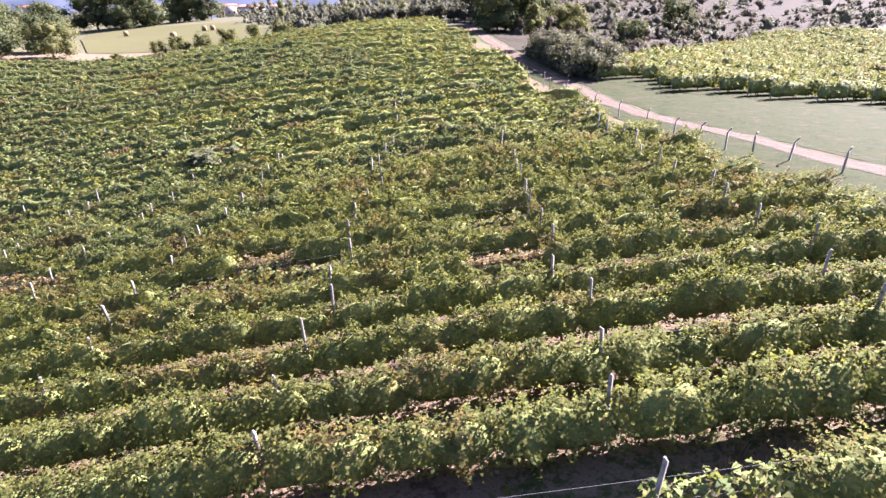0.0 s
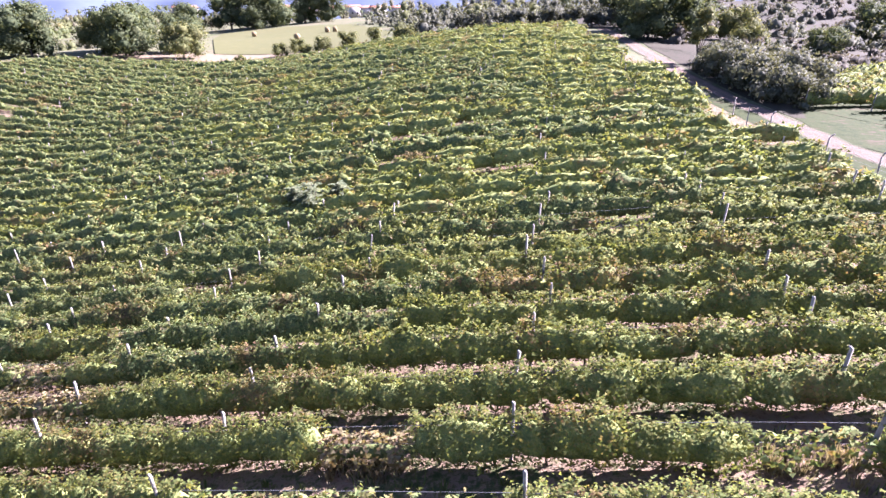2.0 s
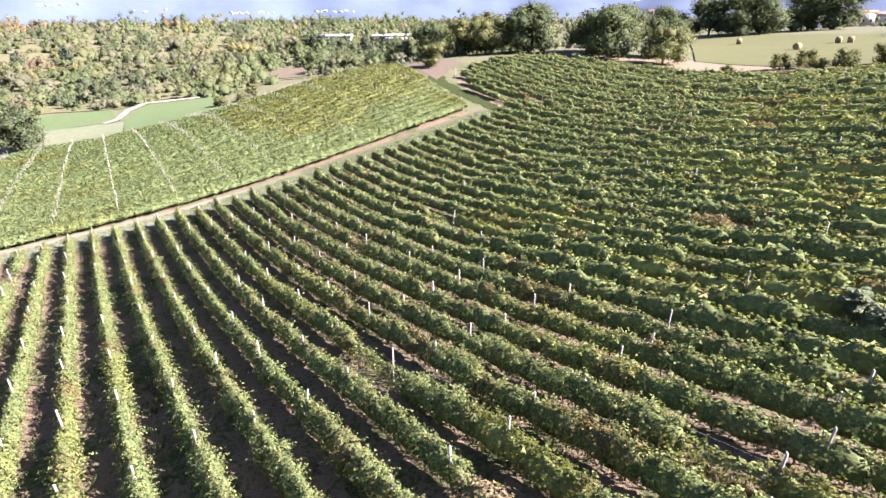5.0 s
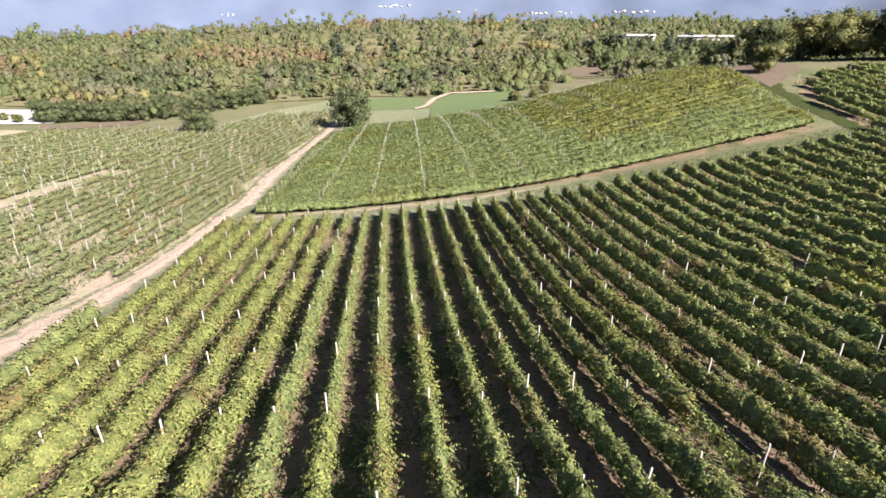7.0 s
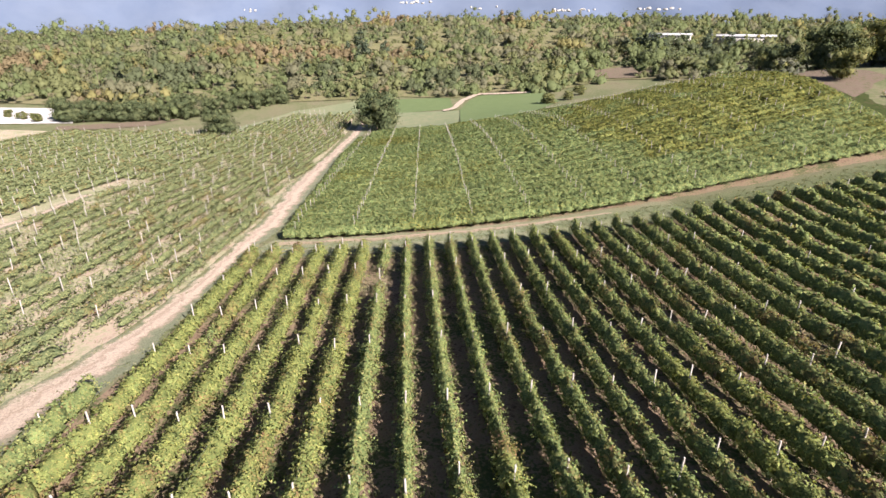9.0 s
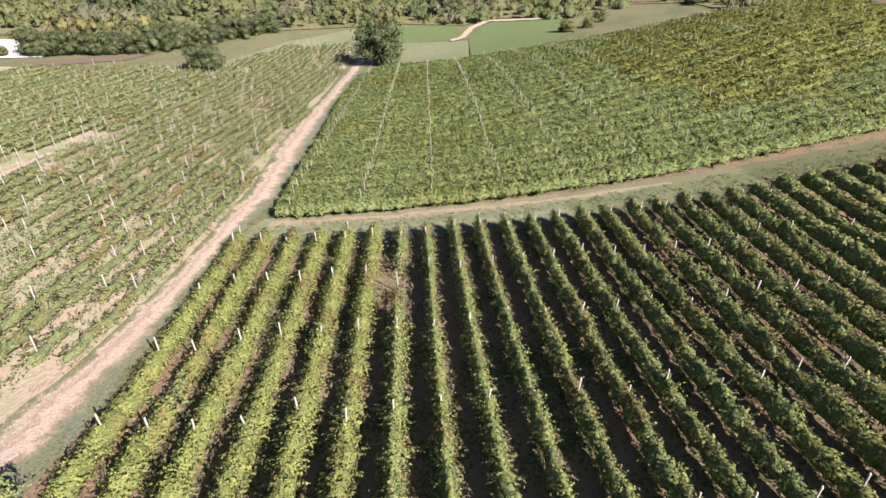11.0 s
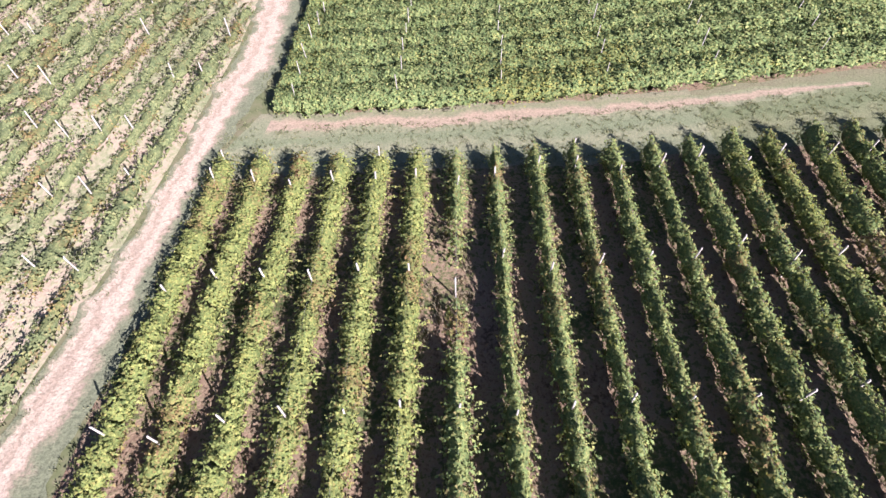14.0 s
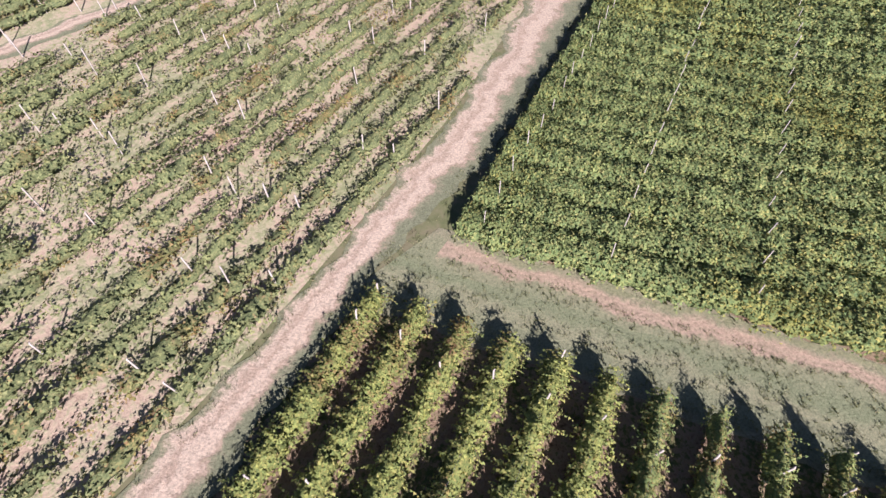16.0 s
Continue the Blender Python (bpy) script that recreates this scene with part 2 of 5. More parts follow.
LUSH = [(0.0, (0.094, 0.138, 0.058)), (0.35, (0.136, 0.178, 0.070)), (0.75, (0.186, 0.212, 0.082)), (1.0, (0.240, 0.230, 0.094))]
GOLD = [(0.0, (0.090, 0.118, 0.038)), (0.5, (0.150, 0.158, 0.046)), (1.0, (0.215, 0.192, 0.056))]
M_VINE = leaf_material("vine_leaf", GREEN, AUTUMN, 0.30)
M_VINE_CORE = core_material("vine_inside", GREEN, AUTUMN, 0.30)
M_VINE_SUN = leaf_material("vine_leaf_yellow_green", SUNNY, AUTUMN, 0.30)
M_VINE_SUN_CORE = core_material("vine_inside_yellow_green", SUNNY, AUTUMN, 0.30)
# Dimmer leaves and lighter cores: the colours even out the contrast of backlit rows.
BACKLIT_GREEN = [(0.0, (0.104, 0.134, 0.046)), (0.4, (0.140, 0.162, 0.052)), (0.75, (0.172, 0.182, 0.057)), (1.0, (0.206, 0.190, 0.066))]
M_VINE_EAST = leaf_material("vine_leaf_backlit_green", BACKLIT_GREEN, AUTUMN, 0.30, translucent=0.4)
M_VINE_EAST_CORE = core_material("vine_inside_backlit_green", SUNNY, AUTUMN, 0.30, 1.5)
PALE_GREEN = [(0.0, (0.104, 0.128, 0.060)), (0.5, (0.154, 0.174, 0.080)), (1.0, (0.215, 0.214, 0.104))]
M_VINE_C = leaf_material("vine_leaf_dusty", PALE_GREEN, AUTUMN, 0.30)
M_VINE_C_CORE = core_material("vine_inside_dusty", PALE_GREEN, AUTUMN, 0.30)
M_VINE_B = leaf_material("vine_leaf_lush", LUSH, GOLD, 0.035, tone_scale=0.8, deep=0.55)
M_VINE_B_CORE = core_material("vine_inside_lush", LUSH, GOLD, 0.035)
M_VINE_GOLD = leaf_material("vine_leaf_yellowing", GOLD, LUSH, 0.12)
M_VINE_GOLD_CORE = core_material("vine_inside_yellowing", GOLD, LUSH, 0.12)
M_VINE_DRY = leaf_material("vine_leaf_dry", [(0.0, (0.156, 0.108, 0.066)), (0.4, (0.228, 0.174, 0.102)), (0.6, (0.204, 0.192, 0.09)), (1.0, (0.264, 0.216, 0.12))])
M_WEED = leaf_material("weed_blade", [(0.0, (0.055, 0.085, 0.030)), (0.6, (0.085, 0.118, 0.040)), (1.0, (0.120, 0.138, 0.055))])
M_STRAW = leaf_material("dry_grass_blade", [(0.0, (0.15, 0.125, 0.085)), (0.6, (0.22, 0.185, 0.13)), (1.0, (0.19, 0.175, 0.115))])
M_BARK = plain("bark", (0.05, 0.038, 0.028), (0.11, 0.085, 0.065), 6)
M_POST = plain("concrete_post", (0.20, 0.18, 0.16), (0.32, 0.295, 0.265), 5, 0.9)
M_WIRE = plain("steel_wire", (0.10, 0.10, 0.10), (0.15, 0.15, 0.15), 5, 0.7)
M_OAK = leaf_material("oak_leaf", [(0.0, (0.044, 0.058, 0.030)), (0.6, (0.074, 0.090, 0.043)), (1.0, (0.112, 0.120, 0.058))], translucent=0.3)
M_LIGHT_TREE = leaf_material("poplar_leaf", [(0.0, (0.068, 0.082, 0.034)), (0.6, (0.108, 0.114, 0.046)), (1.0, (0.150, 0.142, 0.060))], translucent=0.3)
M_OLIVE = leaf_material("olive_leaf", [(0.0, (0.062, 0.067, 0.048)), (0.6, (0.084, 0.088, 0.064)), (1.0, (0.104, 0.105, 0.080))])
def wood_tint(name, c):
    """Distant foliage of one kind of tree, uneven in its greens."""
    lo, hi = tuple(v * 0.72 for v in c), tuple(v * 1.2 for v in c)
    m, n, l, b = material(name, 0.7)
    p, f = noise_node(n, l, 0.09, 3, 0.6), noise_node(n, l, 1.6, 4, 0.75)
    a = n.new("ShaderNodeMath")
    a.operation = "MULTIPLY_ADD"
    l.new(p.outputs["Fac"], a.inputs[0])
    a.inputs[1].default_value = 0.6
    h = n.new("ShaderNodeMath")
    h.operation = "MULTIPLY"
    h.inputs[1].default_value = 0.4
    l.new(f.outputs["Fac"], h.inputs[0])
    l.new(h.outputs[0], a.inputs[2])
    r = ramp(n, [(0.32, lo), (0.5, c), (0.68, hi)])
    l.new(a.outputs[0], r.inputs["Fac"])
    l.new(r.outputs["Color"], b.inputs["Base Color"])
    bp = n.new("ShaderNodeBump")
    bp.inputs["Strength"].default_value, bp.inputs["Distance"].default_value = 0.4, 0.4
    l.new(f.outputs["Fac"], bp.inputs["Height"])
    l.new(bp.outputs["Normal"], b.inputs["Normal"])
    tr = n.new("ShaderNodeBsdfTranslucent")
    l.new(mix(n, l, 1.0, r.outputs["Color"], (1.6, 1.5, 1.0), "MULTIPLY"), tr.inputs["Color"])
    ms = n.new("ShaderNodeMixShader")
    ms.inputs[0].default_value = 0.35
    l.new(b.outputs[0], ms.inputs[1])
    l.new(tr.outputs[0], ms.inputs[2])
    l.new(ms.outputs[0], n["Material Output"].inputs["Surface"])
    return m


WOOD_TINTS = [wood_tint("foliage_mid", (0.108, 0.116, 0.052)), wood_tint("foliage_dark", (0.072, 0.084, 0.044)), wood_tint("foliage_yellow", (0.148, 0.136, 0.056)), wood_tint("foliage_olive", (0.112, 0.110, 0.066)), wood_tint("foliage_russet", (0.142, 0.112, 0.064)), wood_tint("foliage_green", (0.092, 0.110, 0.048))]


# ---- mesh helpers ----
def mesh(name, verts, faces, mats, index=None, smooth=False):
    """A mesh of quads; a row of faces that ends in -1 is a triangle."""
    me = bpy.data.meshes.new(name)
    verts, faces = np.asarray(verts, float), np.asarray(faces, int)
    loops, total = faces[faces >= 0], (faces >= 0).sum(1)
    me.vertices.add(len(verts))
    me.vertices.foreach_set("co", verts.ravel())
    me.loops.add(len(loops))
    me.loops.foreach_set("vertex_index", loops)
    me.polygons.add(len(faces))
    me.polygons.foreach_set("loop_start", np.r_[0, np.cumsum(total)[:-1]])
    for m in mats if isinstance(mats, (list, tuple)) else [mats]:
        me.materials.append(m)
    if index is not None:
        me.polygons.foreach_set("material_index", np.asarray(index, int))
    if smooth:
        me.polygons.foreach_set("use_smooth", np.ones(len(faces), bool))
    me.update(calc_edges=True)
    me.validate()
    return me


def join(parts):
    """One list of vertices and quads out of several."""
    vs, fs, ids, k = [], [], [], 0
    for i, (v, f) in enumerate(parts):
        vs.append(v)
        f = np.asarray(f)
        fs.append(np.where(f >= 0, f + k, -1))
        ids.append(np.full(len(f), i))
        k += len(v)
    return np.vstack(vs), np.vstack(fs), np.concatenate(ids)


def leaves(centres, normals, size, r):
    """Small pointed leaves, one triangle each, turned every way about their normals."""
    n = len(centres)
    t = r.normal(size=(n, 3))
    t -= (t * normals).sum(1, keepdims=True) * normals
    t /= np.linalg.norm(t, axis=1, keepdims=True) + 1e-9
    b = np.cross(normals, t)
    s = (size * r.uniform(0.7, 1.4, n))[:, None]
    v = np.stack([centres - t * s * 0.45 - b * s * 0.55, centres - t * s * 0.45 + b * s * 0.55, centres + t * s * 0.7], 1)
    k = np.arange(n)[:, None] * 3
    return v.reshape(-1, 3), np.concatenate([k, k + 2, k + 1, np.full((n, 1), -1)], 1)


def soften(me, soft):
    """Give the leaves, which come first in a mesh, the roundness of the foliage they belong to."""
    shade = np.array([w.vector for w in me.vertex_normals])
    k = np.repeat(np.arange(len(soft)), 3)
    shade[:len(k)] = soft[k]
    me.polygons.foreach_set("use_smooth", np.ones(len(me.polygons), bool))
    me.normals_split_custom_set_from_vertices(shade)
    return me


def tube(path, radii, sides=6):
    """A round bar along a path, closed at its end."""
    path = np.asarray(path, float)
    n = len(path)
    d = np.gradient(path, axis=0)
    d /= np.linalg.norm(d, axis=1, keepdims=True)
    ref = np.where(np.abs(d[:, 2:3]) > 0.9, [[1.0, 0, 0]], [[0, 0, 1.0]])
    a = np.cross(d, ref)
    a /= np.linalg.norm(a, axis=1, keepdims=True)
    b = np.cross(d, a)
    ang = np.linspace(0, 2 * np.pi, sides, endpoint=False)
    v = path[:, None] + np.asarray(radii, float)[:, None, None] * (np.cos(ang)[None, :, None] * a[:, None] + np.sin(ang)[None, :, None] * b[:, None])
    f = [(i * sides + j, i * sides + (j + 1) % sides, (i + 1) * sides + (j + 1) % sides, (i + 1) * sides + j) for i in range(n - 1) for j in range(sides)]
    top = (n - 1) * sides
    f += [(top, top + j, top + j + 1, top + min(j + 2, sides - 1)) for j in range(1, sides - 2, 2)]
    return v.reshape(-1, 3), np.array(f)


def part(name, me, parent, m=None, label=""):
    ob = new(name, me)
    ob.parent = parent
    if m is not None:
        ob.matrix_basis = m
    return tagged(ob, label)


def base(name, x, y, z, turn=0.0):
    ob = new(name)
    ob.empty_display_size = 0.5
    ob.matrix_basis = pose(x, y, z, 0, 0, turn)
    return ob


# ---- ground ----
def axis(stops):
    out = [np.array([stops[0][0]])]
    for (a, _), (b, step) in zip(stops, stops[1:]):
        n = max(1, round((b - a) / step))
        out.append(np.linspace(a, b, n + 1)[1:])
    return np.concatenate(out)


def onto_outline(p, poly):
    """The nearest points of a polygon's outline."""
    best, place = np.full(len(p), 1e9), p.copy()
    for a, b in zip(poly, np.roll(poly, -1, 0)):
        u = np.clip(((p - a) @ (b - a)) / ((b - a) @ (b - a)), 0, 1)[:, None]
        q = a + u * (b - a)
        d = np.linalg.norm(q - p, axis=1)
        place[d < best], best = q[d < best], np.minimum(d, best)
    return place


def sheet(name, xs, ys, mat, lift=0.0, inside=None, poly=None):
    X, Y = np.meshgrid(xs, ys, indexing="ij")
    nx, ny = X.shape
    i, j = np.meshgrid(np.arange(nx - 1), np.arange(ny - 1), indexing="ij")
    a = (i * ny + j).ravel()
    f = np.stack([a, a + ny, a + ny + 1, a + 1], 1)
    if inside is not None:
        f = f[inside((X[:-1, :-1] + X[1:, 1:]).ravel() / 2, (Y[:-1, :-1] + Y[1:, 1:]).ravel() / 2)]
    if poly is not None:
        uses = np.bincount(f.ravel(), minlength=X.size)
        rim = np.nonzero((uses > 0) & (uses < 4))[0]
        xy = onto_outline(np.stack([X.ravel()[rim], Y.ravel()[rim]], 1), np.array(poly, float))
        X.ravel()[rim], Y.ravel()[rim] = xy[:, 0], xy[:, 1]
    Z = height(X, Y) + lift
    return new(name, mesh(name, np.stack([X.ravel(), Y.ravel(), Z.ravel()], 1), f, mat, smooth=True))


gx = axis([(-4800, 0), (-1500, 300), (-640, 60), (-300, 8), (-150, 3.5), (50, 2), (220, 6), (700, 40), (4800, 400)])
gy = axis([(-4800, 0), (-700, 300), (-300, 40), (-120, 6), (-60, 3), (150, 2), (320, 6), (700, 40), (4800, 400)])
tagged(sheet("ground", gx, gy, M_GROUND), "dry grassy rolling ground", "ground", kind="structure")


def wobble(n, amount, r, k=3):
    v = np.convolve(r.normal(size=n + k * 2), np.ones(k) / k ** 0.5, "same")[k:-k]
    return v * amount


def strip(name, left, right, mat, lift, label, category, jag=0.25, step=0.7, seed=1):
    """A band over the ground between two lines, with ragged edges."""
    r = np.random.default_rng(seed)
    left, right = np.array(left, float), np.array(right, float)
    length = np.linalg.norm(np.diff((left + right) / 2, axis=0), axis=1).sum()
    n = int(length / step) + 2

    def along(p):
        s = np.r_[0, np.cumsum(np.linalg.norm(np.diff(p, axis=0), axis=1))]
        u = np.linspace(0, s[-1], n)
        return np.stack([np.interp(u, s, p[:, 0]), np.interp(u, s, p[:, 1])], 1)
    a, b = along(left), along(right)
    across = (b - a) / np.linalg.norm(b - a, axis=1, keepdims=True)
    a, b = a + across * wobble(n, jag, r)[:, None], b + across * wobble(n, jag, r)[:, None]
    m = max(9, int(np.linalg.norm(b - a, axis=1).max() / 0.6))
    q = a[:, None] + (b - a)[:, None] * np.linspace(0, 1, m)[None, :, None]
    z = height(q[..., 0], q[..., 1]) + lift
    v = np.concatenate([q, z[..., None]], 2).reshape(-1, 3)
    i, j = np.meshgrid(np.arange(n - 1), np.arange(m - 1), indexing="ij")
    k = (i * m + j).ravel()
    f = np.stack([k, k + m, k + m + 1, k + 1], 1)
    me = mesh(name, v, f, mat, smooth=True)
    me.attributes.new("across", "FLOAT", "POINT").data.foreach_set("value", np.tile(np.linspace(0, 1, m), n).astype(np.float32))
    return tagged(new(name, me), label, category, kind="structure")


def inside_polygon(poly):
    p = np.array(poly, float)

    def test(x, y):
        r = np.zeros(np.shape(x), bool)
        for (x0, y0), (x1, y1) in zip(p, np.roll(p, -1, 0)):
            r ^= ((y0 > y) != (y1 > y)) & (x < (x1 - x0) * (y - y0) / (y1 - y0 + 1e-12) + x0)
        return r
    return test


def patch(name, poly, mat, lift, step, label, category):
    p = np.array(poly, float)
    xs, ys = np.arange(p[:, 0].min(), p[:, 0].max() + step, step), np.arange(p[:, 1].min(), p[:, 1].max() + step, step)
    return tagged(sheet(name, xs, ys, mat, lift, inside_polygon(poly), poly), label, category, kind="structure")


# outlines of the plots
ROAD_L = [(36, -30), (10, -25), (-30, -17), (-50, -13), (-66, -9.6), (-75, -7.0), (-85, -5.4), (-96, -4.3), (-110, -3.0), (-132, -3.0), (-160, -1.0), (-192, 1.6), (-225, 5.0), (-245, 6.5)]
ROAD_R = [(36, -24), (10, -19), (-30, -11), (-50, -7.2), (-66, -4.4), (-75, -3.2), (-85, -2.2), (-95, -1.6), (-109, 1.2), (-131, 2.2), (-160, 3.2), (-192, 5.6), (-225, 9.0), (-245, 10.5)]
POLY_A = [(-94, 91), (-94.5, -4), (-75, -3), (-66, -4), (-50, -7), (-30, -11), (0, -16), (27, -16), (23.5, 18), (20.5, 26), (18, 33), (17, 40), (16.4, 50), (15.8, 60), (13.8, 68), (11.2, 80), (7.8, 97), (3.6, 120), (0.5, 141), (-12, 133), (-104, 133), (-124, 129), (-128, 118), (-127, 109), (-124, 101), (-117, 97)]
patch("vineyard_soil", POLY_A, M_SOIL, 0.012, 2.0, "reddish tilled soil with dry grass between vine rows", "soil")
POLY_B = [(-99.8, 1.5), (-110, 2), (-131, 3.2), (-160, 4.2), (-192, 7), (-206, 12), (-200, 34), (-200, 60), (-185, 82), (-165, 98), (-140, 97), (-118, 91), (-99.5, 87)]
patch("vineyard_soil", POLY_B, M_SOIL, 0.014, 2.0, "shaded soil under the lush vineyard", "soil")
POLY_C = [(-50, -13.4), (-66, -9.8), (-75, -7.2), (-85, -5.6), (-96, -4.5), (-110, -3.2), (-132, -3.0), (-160, -1.2), (-192, 0.6), (-225, 3), (-256, 2), (-254, -22), (-212, -36), (-222, -60), (-220, -84), (-223, -130), (-60, -130), (-40, -60)]
patch("vineyard_soil", POLY_C, M_SOIL_PALE, 0.014, 2.0, "pale dry soil of the sparse vineyard", "soil")
strip("dirt_road", ROAD_L, ROAD_R, M_ROAD, 0.045, "pale pinkish dirt farm track", "road", 0.26, seed=2)
strip("grass_headland", [(-93.2, -2.5), (-93.2, 15), (-93.2, 32)], [(-100.2, 0.5), (-100.2, 16), (-100.2, 32)], M_HEADLAND, 0.026, "mown grass headland with a worn reddish wheel track", "grass", 0.2, seed=3)
strip("grass_headland", [(-93.2, 32), (-93.2, 42), (-93.2, 52)], [(-100.2, 32), (-100.1, 42), (-99.9, 52)], M_HEADLAND_GREEN, 0.026, "green mown grass headland between the vineyards", "grass", 0.2, seed=13)
strip("grass_headland", [(-93.2, 52), (-93.2, 70), (-93.0, 93)], [(-99.9, 52), (-99.6, 70), (-99.2, 90)], M_HEADLAND_DEEP, 0.026, "thick green grass headland climbing to the upper track", "grass", 0.2, seed=14)
strip("wheel_track", [(-97.2, 1.0), (-97.5, 18), (-97.8, 32), (-98.4, 44)], [(-99.9, 1.4), (-99.9, 18), (-99.5, 32), (-98.9, 44)], M_WHEEL, 0.034, "worn reddish wheel track along the lush vineyard", "path", 0.18, seed=4)
strip("farm_track", [(-94, 92.6), (-108, 93.9), (-121, 96.4), (-130, 102)], [(-95, 90.0), (-109, 91.3), (-123, 93.6), (-133.5, 99.5)], M_VERGE, 0.036, "grassy track above the vineyard", "path", 0.3, seed=5)
patch("bare_earth", [(-129, 104), (-132, 110), (-141, 113), (-152, 113), (-160, 106), (-140, 99.5), (-123, 95.5), (-126, 101)], M_RED, 0.05, 1.0, "bare pinkish earth at the top of the track", "earth")
TRACK_L = [(29.5, -10), (27.8, 12), (25.8, 25), (23.6, 34), (22.8, 40), (21.3, 45), (19.7, 49), (18.4, 53), (17.3, 58), (16.2, 66), (13.6, 78), (11.0, 90), (8.8, 100), (6.8, 112), (4.6, 130), (3.4, 150)]
TRACK_R = [(32.5, -10), (30.6, 12), (28.4, 25), (25.7, 34), (24.6, 40), (23.0, 45.5), (21.5, 50), (20.3, 54.5), (19.4, 59), (18.3, 67), (15.9, 79), (13.6, 91), (12.2, 101), (10.0, 113), (7.8, 130), (6.4, 150)]
strip("dirt_road", TRACK_L, TRACK_R, M_TRACK, 0.045, "pale dirt track beside the fence", "road", 0.16, seed=6)
strip("grass_verge", [(24, 12), (20.8, 25), (18.2, 33), (17.2, 40), (16.6, 50), (16.0, 60), (13.9, 68), (11.3, 80)], [(28, 12), (26, 25), (23.8, 34), (23, 40), (20, 49), (17.5, 58), (16.4, 66), (13.8, 78)], M_VERGE, 0.03, "rough green grass verge under the fence", "grass", 0.2, seed=7)


# ---- vines ----
def vine_mesh(name, length, low, high, half, count, size, mat, core_mat, r, trunks=2, fill=0.86, ring=10, rate=3.0, lump=1.35, peak=1.35, ends=0.12, lateral=1.1, tousle=0.24):
    """A stretch of trellised vine: leaves and shoots on a ragged hedge-like shell over a dense inside, on crooked stems."""
    ph = r.uniform(0, 6.28, 8)
    turn = 2 * np.pi / length

    def bulge(x, k):
        w = np.clip(np.minimum(x, length - x) / 0.7, 0, 1)
        return 1 + lump * w * w * (3 - 2 * w) * (0.14 * np.sin(turn * x + ph[k]) + 0.17 * np.sin(turn * 3 * x + ph[k + 1]) + 0.11 * np.sin(turn * 7 * x + ph[k + 2]))
    mid, tall = low + (high - low) * 0.36, (high - low) * 0.64

    def shell(x, a, d):
        """Narrow at the foot, full at the hip, drawn up to a ridge."""
        w, t = half * bulge(x, 0), tall * (0.40 + 0.60 * bulge(x, 3))
        s, c = np.sin(a), np.cos(a)
        y = np.sign(c) * np.abs(c) ** np.where(s > 0, peak, 0.8) * w * d * np.where(s < 0, 1 + 0.3 * s, 1)
        z = mid + np.where(s > 0, s * t, s * (mid - low)) * d
        return y, z
    n1, sprays = int(count * 0.62), int(count * 0.075)
    x, a = r.uniform(-0.02 * length, 1.02 * length, n1), r.uniform(-0.9, np.pi + 0.9, n1)
    if peak < 1:
        flat = r.uniform(-1, 1, n1)
        a = np.where(r.random(n1) < 0.85, np.arccos(np.sign(flat) * np.abs(flat) ** (1 / peak)), a)
    y, z = shell(x, a, r.uniform(0.84, 1.10, n1))
    centres = [np.stack([x, y, z], 1)]
    facing = [np.stack([np.zeros(n1), np.cos(a) * lateral, np.sin(a) * 0.8 + 0.2], 1)]
    # ragged leafy ends
    ne = int(count * 0.05)
    x, a = np.where(r.random(ne) < 0.5, r.uniform(-0.4, 0.1, ne), length + r.uniform(-0.1, 0.4, ne)), r.uniform(0, 2 * np.pi, ne)
    y, z = shell(x, a, r.uniform(0.1, 0.95, ne))
    centres.append(np.stack([x, y, z], 1))
    facing.append(np.stack([np.where(x < length / 2, -0.6, 0.6), np.cos(a) * 0.3, np.full(ne, 0.8)], 1))
    # loose shoots, five leaves each
    x, a = r.uniform(0, length, sprays), r.uniform(0.15, np.pi - 0.15, sprays)
    if peak < 1:
        flat = r.uniform(-0.95, 0.95, sprays)
        a = np.arccos(np.sign(flat) * np.abs(flat) ** (1 / peak))
    y, z = shell(x, a, 0.95)
    way = np.stack([r.normal(0, 0.45, sprays), np.cos(a) * 0.8 + r.normal(0, 0.35, sprays), 0.55 + r.normal(0, 0.3, sprays)], 1)
    reach = r.uniform(0.18, 0.52, sprays)[:, None]
    for k in range(1, 6):
        centres.append(np.stack([x, y, z], 1) + way * reach * k / 5 - np.array([0, 0, 0.006 * k * k]) + r.normal(0, 0.02, (sprays, 3)))
        facing.append(np.stack([np.zeros(sprays), np.cos(a) * 0.73 * lateral, np.full(sprays, 0.8)], 1))
    centres, nrm = np.vstack(centres), np.vstack(facing)
    soft = nrm + r.normal(0, tousle, nrm.shape)
    soft /= np.linalg.norm(soft, axis=1, keepdims=True)
    nrm = nrm + r.normal(0, 0.42, nrm.shape)
    nrm /= np.linalg.norm(nrm, axis=1, keepdims=True)
    bits = [leaves(centres, nrm, size, r)]
    nx = max(4, int(length * rate)) + 2
    along = np.r_[-0.05, np.linspace(0.2, length - 0.2, nx - 2), length + 0.05]
    gxx, gaa = np.meshgrid(along, np.linspace(0, 2 * np.pi, ring, endpoint=False), indexing="ij")
    dd = fill * r.uniform(0.84, 1.12, gxx.shape)
    dd[[0, -1]] *= ends
    dd[[1, -2]] *= 0.8 + 0.2 * ends
    yy, zz = shell(gxx, gaa, dd)
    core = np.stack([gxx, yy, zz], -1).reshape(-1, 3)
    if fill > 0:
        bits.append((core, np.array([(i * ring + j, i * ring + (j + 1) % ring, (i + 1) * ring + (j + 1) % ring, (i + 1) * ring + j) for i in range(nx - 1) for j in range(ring)])))
